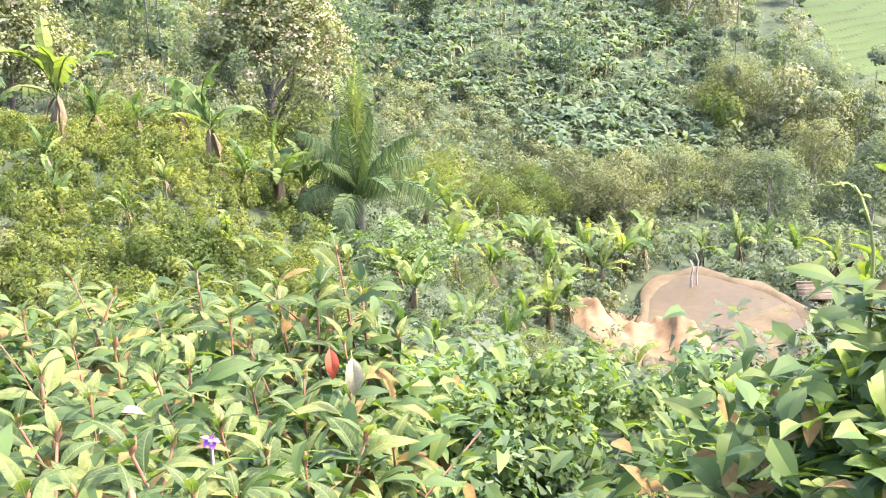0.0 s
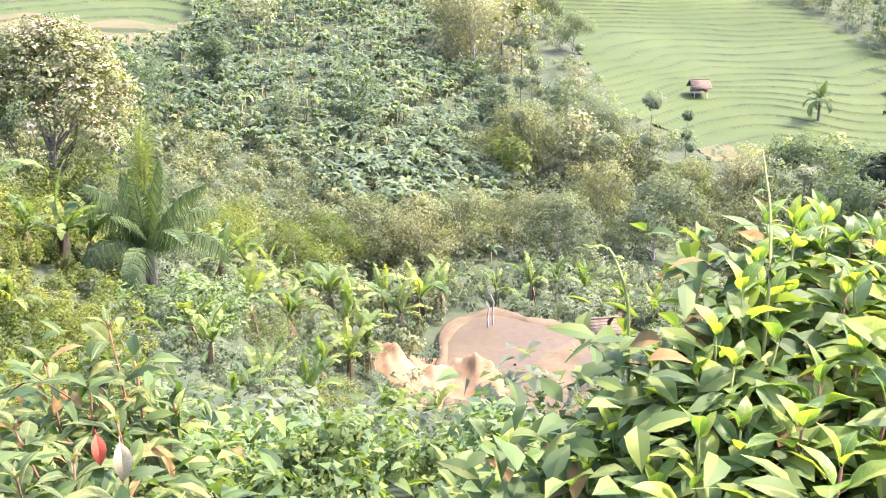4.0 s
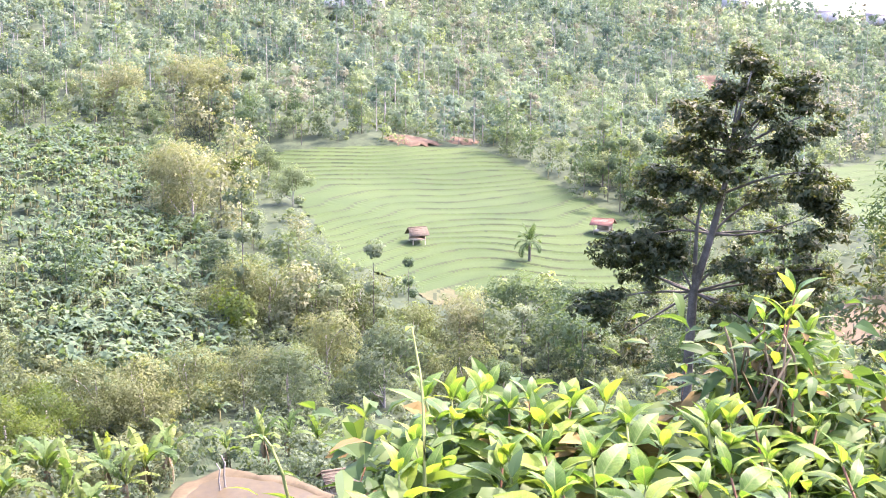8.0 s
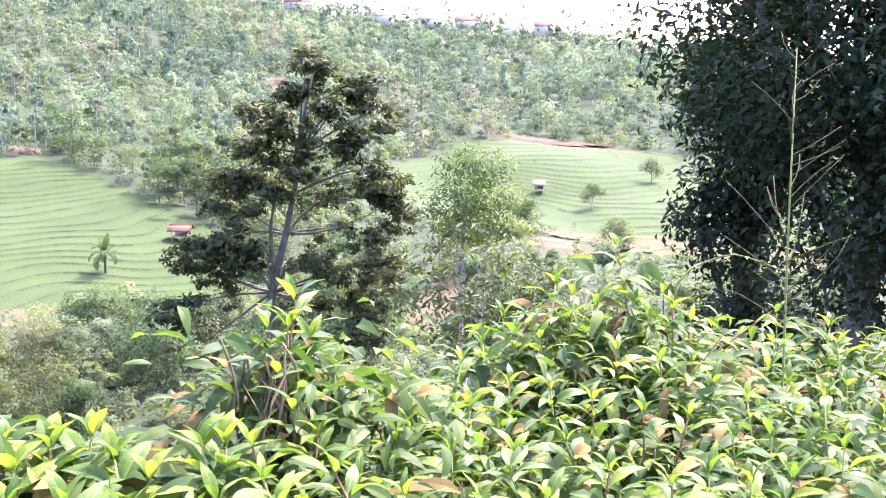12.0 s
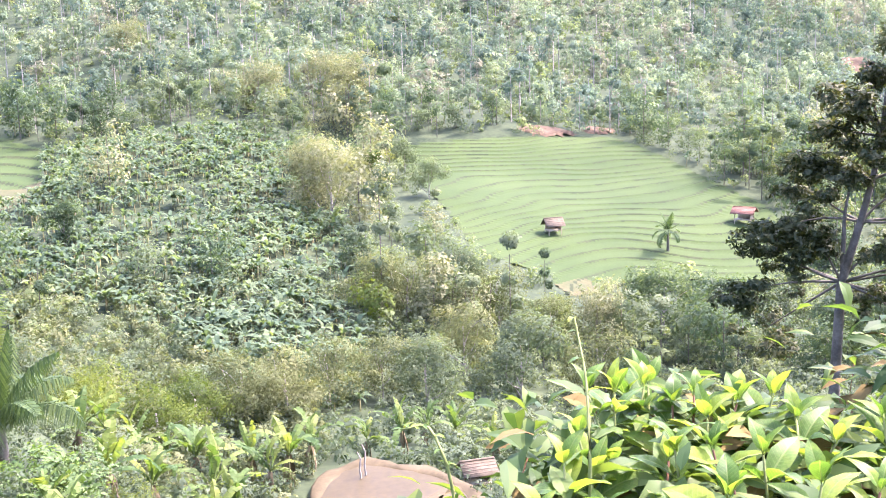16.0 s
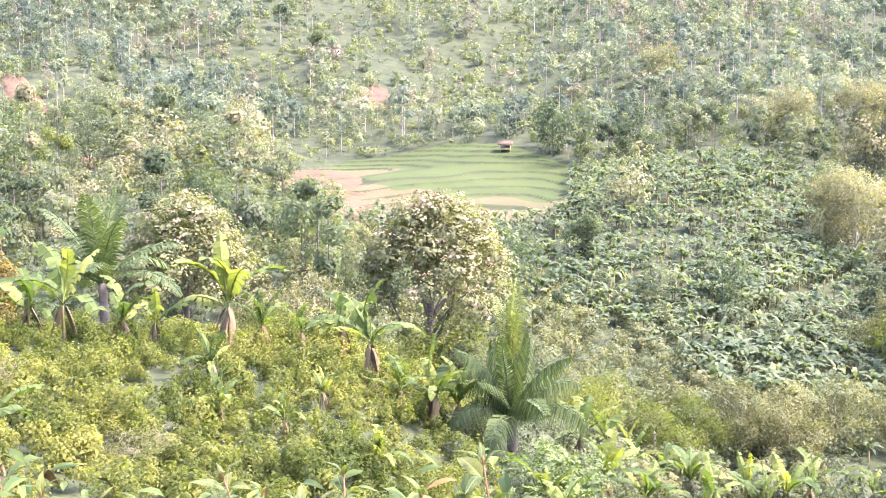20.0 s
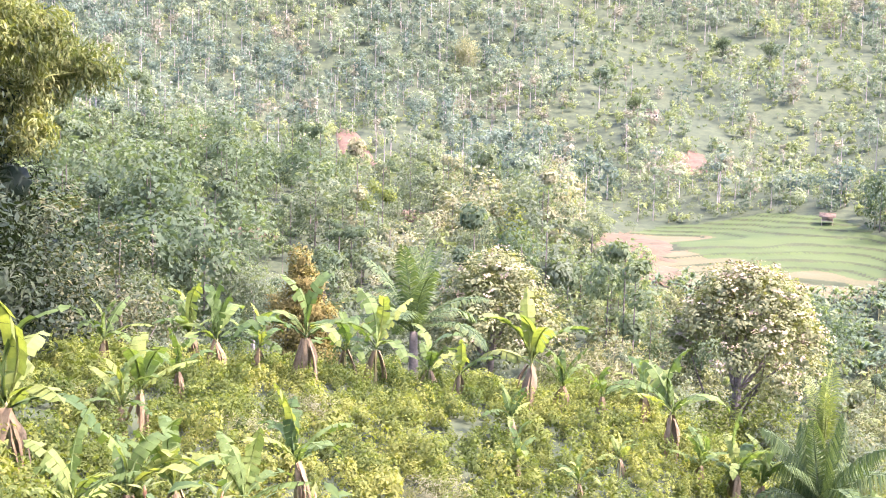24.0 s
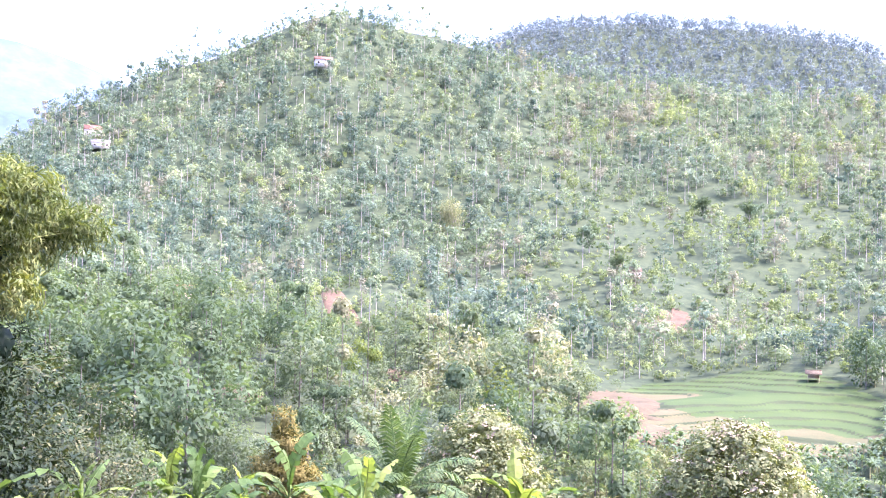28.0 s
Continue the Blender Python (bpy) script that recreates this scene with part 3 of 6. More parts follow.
def build_pond():
    th, rad = np.linspace(0, 2 * np.pi, 49)[:-1], np.linspace(0.02, 1.06, 8)
    T, R = np.meshgrid(th, rad)
    R2 = R * (1 + 0.10 * np.sin(3 * T + 1.0))
    u, v = R2 * np.cos(T) * POND_RAD[0], R2 * np.sin(T) * POND_RAD[1]
    c, s = math.cos(radians(POND_A)), math.sin(radians(POND_A))
    x, y = POND_C[0] + u * c - v * s, POND_C[1] + u * s + v * c
    i, j = np.meshgrid(np.arange(7), np.arange(48), indexing="ij")
    f = np.stack([i * 48 + j, i * 48 + (j + 1) % 48, (i + 1) * 48 + (j + 1) % 48, (i + 1) * 48 + j], -1).reshape(-1, 4)
    P = np.stack([x.ravel(), y.ravel(), np.full(x.size, POND_Z)], 1)
    tagged(new("pond_water", mesh_of("pond_water", P, f, M_WATER)), "still brown muddy water of a hillside pond", "pond", kind="structure")
    # trodden mud rim round the water
    rad = np.linspace(1.0, 1.24, 9)
    T, R = np.meshgrid(th, rad)
    R2 = R * (1 + 0.10 * np.sin(3 * T + 1.0) + 0.05 * np.sin(8 * T) * (R - 1) * 4)
    u, v = R2 * np.cos(T) * POND_RAD[0], R2 * np.sin(T) * POND_RAD[1]
    x, y = POND_C[0] + u * c - v * s, POND_C[1] + u * s + v * c
    up = 0.14 * np.sin(np.clip((R - 1.0) / 0.22, 0, 1) * np.pi) + 0.09 * waves(x, y, 1.8, 6)
    z = np.maximum(ground_z(x.ravel(), y.ravel()) + 0.1, POND_Z - 0.05) + up.ravel()
    z = np.where(R.ravel() < 1.01, POND_Z - 0.08, z)
    z = np.where(R.ravel() > 1.23, ground_z(x.ravel(), y.ravel()) - 0.3, z)
    i, j = np.meshgrid(np.arange(8), np.arange(48), indexing="ij")
    f = np.stack([i * 48 + j, i * 48 + (j + 1) % 48, (i + 1) * 48 + (j + 1) % 48, (i + 1) * 48 + j], -1).reshape(-1, 4)
    tagged(new("pond_bank", mesh_of("pond_bank", np.stack([x.ravel(), y.ravel(), z], 1), f, M_MUD, smooth_faces=True)), "pale dry mud bank round the pond", "pond bank", kind="structure")


build_pond()


def earth_heap():
    """Dug-out earth tipped along the near side of the pond, with ragged crests."""
    U, V = np.meshgrid(np.linspace(-4.6, 4.2, 60), np.linspace(-4.6, 3.4, 36))
    c, s = math.cos(radians(-10.0)), math.sin(radians(-10.0))
    X, Y = U * c - (V + 58.6) * s, U * s + (V + 58.6) * c
    crest = 0.5 + 1.0 * np.exp(-((U + 2.7) / 1.3) ** 2) + 1.2 * np.exp(-np.abs((U - 2.15) / 1.5) ** 1.5) + 0.35 * np.exp(-((U + 0.4) / 0.6) ** 2)
    crest = crest * smooth(-4.6, -3.4, U) * smooth(4.2, 3.0, U) * (1 + 0.1 * waves(X, Y, 1.3, 31) + 0.05 * waves(X, Y, 0.5, 35))
    line = 0.5 * np.sin(U * 1.3)
    up = np.clip(1 - (V - line) / 1.8, 0, 1) * np.clip(1 + (V - line) / 3.8, 0, 1)
    up = up * smooth(-4.6, -3.2, V) * smooth(3.4, 2.0, V)
    z = np.maximum(ground_z(X.ravel(), Y.ravel()), POND_Z - 0.3).reshape(X.shape)
    z = np.minimum(z, -25.0) + crest * up + 0.1 * waves(X, Y, 0.9, 33) * up + 0.12
    n = U.shape[1]
    i, j = np.meshgrid(np.arange(U.shape[0] - 1), np.arange(n - 1), indexing="ij")
    f = np.stack([i * n + j, i * n + j + 1, (i + 1) * n + j + 1, (i + 1) * n + j], -1).reshape(-1, 4)
    me = mesh_of("earth_heap", np.stack([X.ravel(), Y.ravel(), z.ravel()], 1), f, M_DUG, smooth_faces=True)
    tagged(new("earth_heap", me), "ragged heap of pale orange dug-out earth beside the pond", "earth heap", kind="structure")


earth_heap()


def mud_spit():
    """A crescent of pale mud that curves through the shallow right side of the water."""
    t = np.linspace(0, 1, 24)
    inner = np.stack([19.6 - 2.6 * np.sin(t * np.pi) - 2.9 * t, 62.6 - 8.6 * t], 1)
    outer = np.stack([20.3 - 0.6 * np.sin(t * np.pi) - 3.0 * t, 61.4 - 7.6 * t], 1)
    k = np.linspace(0, 1, 7)[None, :, None]
    p = inner[:, None] * (1 - k) + outer[:, None] * k
    z = POND_Z - 0.03 + 0.16 * np.sin(np.pi * k[..., 0]) * np.sin(np.pi * t[:, None]) ** 0.4
    i, j = np.meshgrid(np.arange(23), np.arange(6), indexing="ij")
    f = np.stack([i * 7 + j, i * 7 + 7 + j, i * 7 + 8 + j, i * 7 + 1 + j], -1).reshape(-1, 4)
    me = mesh_of("mud_spit", np.stack([p[..., 0].ravel(), p[..., 1].ravel(), z.ravel()], 1), f, M_MUD, smooth_faces=True)
    tagged(new("mud_spit", me), "curved spit of pale wet mud in the pond", "mud bank", kind="structure")


mud_spit()


# ---- plants: makers ----
def soft_normals(out, facing, own, up=0.25):
    """Leaf normals that follow the roundness of the crown, with some of each leaf's own tilt."""
    out = out / (np.linalg.norm(out, axis=1)[:, None] + 1e-6)
    n = out * (1 - own) + facing * own + (0, 0, up)
    return n / (np.linalg.norm(n, axis=1)[:, None] + 1e-6)


def rounded_cube():
    """A ball of 24 four-sided faces."""
    g = np.linspace(-1, 1, 3)
    v, f = [], []
    for ax in range(3):
        for sg in (-1, 1):
            k = len(v)
            for a in g:
                for b in g:
                    p = np.zeros(3)
                    p[ax], p[(ax + 1) % 3], p[(ax + 2) % 3] = sg, a, b
                    v.append(p / np.linalg.norm(p))
            for i in range(2):
                for j in range(2):
                    q = [k + 3 * i + j, k + 3 * i + 3 + j, k + 3 * i + 4 + j, k + 3 * i + 1 + j]
                    f.append(q if sg > 0 else q[::-1])
    return np.array(v), np.array(f)


BALL_V, BALL_F = rounded_cube()


def crown_mesh(name, rng, lobes, count, size, mat, droop=0.0, slim=0.45, shell=0.7, lean=0.55, core=0.0):
    """A crown of separate leaves gathered in lobes: (x, y, z, rx, ry, rz)."""
    lobes = np.asarray(lobes, float)
    vol = (lobes[:, 3] * lobes[:, 4] + lobes[:, 5] * lobes[:, 3]) ** 0.9
    n = np.maximum((count * vol / vol.sum()).astype(int), 4)
    bag = Bag()
    for lb, k in zip(lobes, n):
        if core:
            # the closed inside of a lobe
            wob = 1 + 0.16 * np.sin(BALL_V @ rng.uniform(-4, 4, (3, 2)) + rng.uniform(0, 6, 2)).sum(1)[:, None]
            bag.add(BALL_V * wob * lb[3:] * core + lb[:3], BALL_F, 0, soft_normals(BALL_V.copy(), BALL_V, 0.3))
        # leaves sit in small sprays inside each lobe
        sprays = max(3, k // 9)
        c, d = ball_points(rng, sprays, lb[:3], lb[3:] * 0.9, shell)
        w = rng.integers(0, sprays, k)
        pos = c[w] + rng.normal(size=(k, 3)) * (lb[3:] * 0.16)
        v, f = leaf_quads(rng, pos, size * rng.uniform(0.6, 1.35, k), d[w], lean, slim, droop)
        out = (pos - lb[:3]) / lb[3:]
        bag.add(v, f, 0, np.repeat(soft_normals(out, FACING[0], 0.45), 4, 0))
    return bag.mesh(name, mat)


def limb_line(rng, a, b, bend=0.12, n=5):
    a, b = np.asarray(a, float), np.asarray(b, float)
    t = np.linspace(0, 1, n)[:, None]
    L = np.linalg.norm(b - a)
    off = rng.normal(size=3) * bend * L
    return a + (b - a) * t + off * np.sin(t * np.pi) * 0.6


def make_tree(name, label, loc, lobes, trunk_h, trunk_r, count, size, leaf, bark=M_BARK, seed=0, limbs=6, droop=0.0, slim=0.45, shell=0.7, lean=0.55, category="tree", lean_xy=(0, 0), rot=0.0, core=0.0):
    """Trunk, separate limbs and a leafy crown, under one empty at the foot."""
    rng = np.random.default_rng(seed)
    top = tagged(empty_at(name, loc, rot), label, category)
    lobes = np.asarray(lobes, float)
    head = np.array([lean_xy[0], lean_xy[1], trunk_h])
    line = limb_line(rng, (0, 0, -0.6), head, 0.05, 7)
    placed("trunk", Bag_one("trunk", tube(line, np.linspace(trunk_r, trunk_r * 0.35, 7), 8), bark), top)
    pick = rng.permutation(len(lobes))[:limbs]
    for k in pick:
        goal = lobes[k, :3] + lobes[k, 3:] * rng.normal(size=3) * 0.15
        s = np.clip((goal[2] / trunk_h) * rng.uniform(0.45, 0.7), 0.15, 0.92)
        a = line[int(s * 6)]
        placed("limb", Bag_one("limb", tube(limb_line(rng, a, goal), np.linspace(trunk_r * 0.45, trunk_r * 0.08, 5), 5), bark), top)
    placed("crown", crown_mesh("crown", rng, lobes, count, size, leaf, droop, slim, shell, lean, core), top)
    return top


def Bag_one(name, vf, mat, smooth_faces=True):
    b = Bag()
    b.add(*vf)
    return b.mesh(name, mat, smooth_faces)


for _x, _y, _h in ((15.0, 65.4, 2.5), (14.6, 65.0, 2.2)):
    _p = tagged(empty_at("pond_post", (_x, _y, POND_Z - 0.5)), "crooked pale stake standing in the pond", "stake")
    placed("stake", Bag_one("stake", tube([(0, 0, 0), (-0.1, 0, _h * 0.5), (-0.02, 0, _h * 0.8), (-0.22, 0, _h)], [0.07, 0.06, 0.05, 0.04], 6), M_PALE), _p)


def round_lobes(rng, h, w, base, n, flat=0.8):
    """Lobes that fill an uneven rounded crown."""
    out = []
    for k in range(n):
        a, q = rng.uniform(0, 6.3), rng.random() ** 0.6
        z = base + (h - base) * rng.uniform(0.12, 0.92)
        f = math.sin(math.pi * min(max((z - base) / (h - base), 0.08), 0.96)) ** 0.6
        s = w * rng.uniform(0.2, 0.34)
        out.append((math.cos(a) * q * w * 0.36 * f * 1.3, math.sin(a) * q * w * 0.36 * f * 1.3, z, s, s, s * flat))
    return out


# banana plants: six blades shared by all
def banana_blade(seed):
    """A blade a metre long, torn into strips along its veins."""
    rng = np.random.default_rng(seed)
    n = 13
    t = np.linspace(0, 1, n)
    arch = rng.uniform(0.7, 2.3)
    ang = 1.2 - arch * t**1.3
    px = np.concatenate([[0], np.cumsum(np.cos(ang[:-1]) / (n - 1))])
    pz = np.concatenate([[0], np.cumsum(np.sin(ang[:-1]) / (n - 1))])
    w = 0.105 * np.sin(np.clip((t - 0.14) / 0.86, 0, 1) * np.pi) ** 0.5 + 0.006
    bag = Bag()
    fold = rng.uniform(-0.5, 0.4)
    for sgn in (1, -1):
        for k in range(1, n - 1):
            hang = fold - (rng.random() < 0.35) * rng.uniform(0.2, 1.0)
            shrink, slip = rng.uniform(0.75, 1.05), rng.uniform(-0.015, 0.03)
            gap = 0.012 if rng.random() < 0.4 else 0.0
            v = [(px[k] + gap, 0, pz[k]), (px[k + 1], 0, pz[k + 1]),
                 (px[k + 1] + slip, sgn * w[k + 1] * shrink, pz[k + 1] + w[k + 1] * hang), (px[k] + gap + slip, sgn * w[k] * shrink, pz[k] + w[k] * hang)]
            bag.add(v, [[0, 1, 2, 3] if sgn > 0 else [3, 2, 1, 0]])
    bag.add(*tube(np.stack([px, 0 * px, pz - 0.004], 1)[::2], np.linspace(0.016, 0.003, 7), 4))
    return bag.mesh("blade", L_BANANA_OB)


BLADES = [banana_blade(s) for s in range(8)]


def dead_blade(seed):
    """A withered blade hanging as ragged strips."""
    rng = np.random.default_rng(seed)
    n = 6
    t = np.linspace(0, 1, n)
    bag = Bag()
    for q in range(5):
        a = rng.uniform(-0.5, 0.5)
        L = rng.uniform(0.5, 1.0)
        x = 0.03 + 0.12 * np.sin(t * rng.uniform(1.5, 2.6)) + rng.normal() * 0.01
        y = np.sin(a) * x + rng.normal(size=n) * 0.012
        w = rng.uniform(0.02, 0.045) * (1 - 0.6 * t)
        v = np.concatenate([np.stack([x, y - w, -t * L], 1), np.stack([x + rng.uniform(-0.02, 0.02), y + w, -t * L], 1)])
        bag.add(v, [[k, k + 1, n + k + 1, n + k] for k in range(n - 1)])
    return bag.mesh("dead_blade", M_DEAD)


DEAD = [dead_blade(s) for s in range(3)]
_b = Bag()
_b.add(*tube([(0, 0, -0.3), (0.01, 0, 0.3), (0.02, 0.01, 0.7), (0.02, 0.0, 1.0)], [0.085, 0.075, 0.06, 0.035], 8))
STEM_MESH = _b.mesh("stem", M_STEM, True)


def banana(loc, h, seed, label="green banana plant with torn arching leaves on the slope", dead=5, blades=7):
    rng = np.random.default_rng(seed)
    top = tagged(empty_at("banana_plant", loc, rng.uniform(0, 6.3)), label, "banana plant", "banana plants on the slope")
    stem_h = h * rng.uniform(0.46, 0.58)
    placed("stem", STEM_MESH, top, scale=(h * 0.3, h * 0.3, stem_h))
    for k in range(blades):
        a = k * 2.4 + rng.uniform(-0.4, 0.4)
        up = rng.uniform(-0.2, 0.65) if k > 1 else rng.uniform(-0.75, -0.35)
        s = h * rng.uniform(0.62, 0.85)
        placed("leaf", BLADES[rng.integers(0, 8)], top, loc=(0, 0, stem_h * rng.uniform(0.93, 1.0)), rot=(rng.uniform(-0.25, 0.25), up, a), scale=(s, s * rng.uniform(0.85, 1.2), s))
    for k in range(dead):
        a = rng.uniform(0, 6.3)
        s = h * rng.uniform(0.35, 0.58)
        placed("dead_leaf", DEAD[k % 3], top, "withered brown leaf hanging on the stem", loc=(math.cos(a) * h * 0.02, math.sin(a) * h * 0.02, stem_h * rng.uniform(0.85, 0.98)), rot=(rng.uniform(-0.2, 0.2), rng.uniform(-0.2, 0.1), a), scale=s)
    return top


def frond_mesh(name, seed, leaflets=30, length=1.0, arch=1.0, width=0.22, mat=None, hang=0.35, broad=1.0):
    """A feather palm frond: midrib with leaflets on both sides."""
    rng = np.random.default_rng(seed)
    n = 10
    t = np.linspace(0, 1, n)
    ang = 1.2 - arch * t**1.4
    P = np.stack([np.concatenate([[0], np.cumsum(np.cos(ang[:-1]))]), np.zeros(n), np.concatenate([[0], np.cumsum(np.sin(ang[:-1]))])], 1) * length / (n - 1)
    bag = Bag()
    bag.add(*tube(P, np.linspace(0.014, 0.003, n) * length, 4))
    for k in range(leaflets):
        s = 0.12 + 0.88 * (k + 0.5) / leaflets
        p = np.array([np.interp(s, t, P[:, i]) for i in range(3)])
        a = np.interp(s, t, ang)
        d = np.array([math.cos(a), 0, math.sin(a)])
        L = width * length * math.sin(math.pi * min(0.12 + 0.85 * s, 0.97)) ** 0.6 * rng.uniform(0.85, 1.1)
        for sgn in (1, -1):
            out = d * 0.55 + np.array([0, sgn, 0]) + np.array([0, 0, rng.uniform(-0.1, 0.25)])
            out /= np.linalg.norm(out)
            mid, tip = p + out * L * 0.55, p + out * L + np.array([0, 0, -hang * L])
            wv = d * 0.012 * broad * length
            bag.add([p - wv * 0.4, p + wv * 0.4, mid + wv, mid - wv], [[0, 1, 2, 3]])
            bag.add([mid - wv, mid + wv, tip + wv * 0.15, tip - wv * 0.15], [[0, 1, 2, 3]])
    return bag.mesh(name, mat or L_PALM)


def palm(name, label, loc, trunk_h, frond_len, n, seed, mat=None, arch=(0.7, 1.5), bark=M_BARK, trunk_r=0.16, width=0.24, spread=0.5, hang=0.35, upright=0, side_mat=None, broad=1.0):
    rng = np.random.default_rng(seed)
    top = tagged(empty_at(name, loc), label, "palm")
    placed("trunk", Bag_one("trunk", tube([(0, 0, -0.5), (0.03, 0.02, trunk_h * 0.5), (0, 0, trunk_h)], [trunk_r * 1.2, trunk_r, trunk_r * 0.85], 8), bark), top)
    kinds = [frond_mesh("frond", seed * 7 + k, 40, 1.0, arch[0] + (arch[1] - arch[0]) * k / 3, width, side_mat if side_mat and k else mat, hang, broad) for k in range(4)]
    for k in range(n):
        u = k / max(n - 1, 1) if k >= upright else 0.0
        u = u if k < upright or not upright else 0.35 + 0.65 * u
        placed("frond", kinds[min(3, int(u * 4))], top, loc=(0, 0, trunk_h - 0.05), rot=(rng.uniform(-0.15, 0.15), -0.33 + u * spread * 2.0, k * 2.4 + rng.uniform(-0.2, 0.2)), scale=frond_len * rng.uniform(0.85, 1.1))
    return top


def join_copies(rng, variants, places, scale, mat_count=1):
    """Copies of small array meshes (v, f, m) at places, turned and scaled, as one bag."""
    bag = Bag()
    which = rng.integers(0, len(variants), len(places))
    turn = rng.uniform(0, 6.3, len(places))
    for k, (v, f, m, *nv) in enumerate(variants):
        sel = np.nonzero(which == k)[0]
        if not len(sel):
            continue
        c, s = np.cos(turn[sel]), np.sin(turn[sel])
        sc = scale[sel]
        x = (v[None, :, 0] * c[:, None] - v[None, :, 1] * s[:, None]) * sc[:, None]
        y = (v[None, :, 0] * s[:, None] + v[None, :, 1] * c[:, None]) * sc[:, None]
        z = v[None, :, 2] * (sc * rng.uniform(0.85, 1.2, len(sel)))[:, None]
        V = np.stack([x, y, z], -1) + places[sel][:, None, :]
        F = f[None] + (np.arange(len(sel)) * len(v))[:, None, None]
        bag.v.append(V.reshape(-1, 3))
        bag.tone.append(np.repeat(rng.random(len(sel)), len(v)))
        bag.f.append(F.reshape(-1, f.shape[1]) + bag.n)
        bag.m.append(np.tile(m, len(sel)))
        if nv:
            q = nv[0]
            N = np.stack([q[None, :, 0] * c[:, None] - q[None, :, 1] * s[:, None], q[None, :, 0] * s[:, None] + q[None, :, 1] * c[:, None], np.broadcast_to(q[None, :, 2], x.shape)], -1)
            bag.nrm.append(N.reshape(-1, 3))
        bag.n += V.shape[0] * V.shape[1]
    return bag


def far_tree(seed, h, w, base, leaves, size, lobes=6, trunk=0.12, droop=0.0, slim=0.8):
    """Arrays of one tree for the woods: leaf sprays (0) gathered in lobes, and a pale trunk (1)."""
    rng = np.random.default_rng(seed)
    bag = Bag()
    L = np.array(round_lobes(rng, h, w, base, lobes))
    k = max(leaves // lobes, 3)
    for lb in L:
        pos, d = ball_points(rng, k, lb[:3], lb[3:], 0.55)
        v, f = leaf_quads(rng, pos, size * rng.uniform(0.6, 1.3, k), d, 0.3, slim, droop)
        v = v.reshape(-1, 4, 3)
        v[:, 0] = v[:, 0] * 0.7 + v[:, 3] * 0.3
        out = (pos - lb[:3]) / lb[3:] + 0.6 * (pos - (0, 0, base + (h - base) * 0.4)) / w
        bag.add(v[:, :3].reshape(-1, 3), np.arange(3 * k).reshape(-1, 3), 0, np.repeat(soft_normals(out, FACING[0], 0.2, 0.5), 3, 0))
    if trunk > 0.04:
        q = np.array([(math.cos(a), math.sin(a), 0) for a in (0, 2.1, 4.2)]) * trunk
        bag.add(np.concatenate([q - (0, 0, 0.5), q * 0.5 + (0, 0, h * 0.8)]), [[0, 1, 3], [1, 4, 3], [1, 2, 4], [2, 5, 4], [2, 0, 5], [0, 3, 5]], 1, np.concatenate([q, q]) / trunk)
    return np.concatenate(bag.v), np.concatenate(bag.f), np.concatenate(bag.m), np.concatenate(bag.nrm)


def far_banana(seed, h=3.2):
    """Arrays of one banana plant for the grove: three-piece arching blades (0) and a stem (1)."""
    rng = np.random.default_rng(seed)
    bag = Bag()
    bag.add(*tube([(0, 0, -0.2), (0, 0, h * 0.55)], [0.14, 0.08], 4), 1)
    for k in range(9):
        a, up = k * 2.4 + rng.uniform(-0.4, 0.4), rng.uniform(0.35, 1.35)
        d = np.array([math.cos(a), math.sin(a), 0])
        sd = np.array([-math.sin(a), math.cos(a), rng.uniform(-0.3, 0.3)]) * 0.24
        L = h * rng.uniform(0.5, 0.72)
        bend = rng.uniform(0.45, 0.85)
        p = [np.array([0, 0, h * 0.52])]
        for q in range(3):
            p.append(p[-1] + (d * math.cos(up - bend * q) + (0, 0, math.sin(up - bend * q))) * L / 3)
        w = (0.2, 1.0, 0.95, 0.2)
        for q in range(3):
            bag.add([p[q] - sd * w[q], p[q] + sd * w[q], p[q + 1] + sd * w[q + 1], p[q + 1] - sd * w[q + 1]], [[0, 1, 2, 3]], 0)
    return np.concatenate(bag.v), np.concatenate(bag.f), np.concatenate(bag.m)


def even(rng, dr, dw, a0, a1, r0, r1):
    """Ground places in rows, each moved about at random, one for every dr by dw metres."""
    out = []
    for r in np.arange(r0, r1, dr):
        n = int(radians(a1 - a0) * r / dw)
        out.append(np.stack([a0 + (np.arange(n) + rng.uniform(0, 1, n)) / n * (a1 - a0), r + rng.uniform(-0.6, 0.6, n) * dr]))
    az, r = np.concatenate(out, 1)
    return -np.sin(np.radians(az)) * r, np.cos(np.radians(az)) * r, az, r


def strewn(rng, n, a0, a1, r0, r1):
    """Random ground places, evenly thick, in a sector."""
    az, r = rng.uniform(a0, a1, n), np.sqrt(rng.uniform(r0**2, r1**2, n))
    x, y = -np.sin(np.radians(az)) * r, np.cos(np.radians(az)) * r
    return x, y, az, r


def patchy(x, y, size, seed):
    return waves(x, y, size, seed) * 0.7 + waves(x, y, size * 0.45, seed + 50) * 0.4


def sector(az, r, a0, a1, r0, r1, soft=1.0):
    return smooth(a0 - soft, a0 + soft, az) * smooth(a1 + soft, a1 - soft, az) * smooth(r0 * 0.95, r0 * 1.05, r) * smooth(r1 * 1.05, r1 * 0.95, r)


# ---- the far hillsides ----
def open_land(az, r):
    """Where the slope carries low scrub and small plots in place of woods, 0 to 1."""
    o = np.maximum(sector(az, r, 2, 19, 300, 470, 3), sector(az, r, 24, 36, 225, 340, 2))
    o = np.maximum(o, sector(az, r, -12, 14, 88, 215, 1.5))
    return np.maximum(o, sector(az, r, 9, 17, 165, 260, 1))


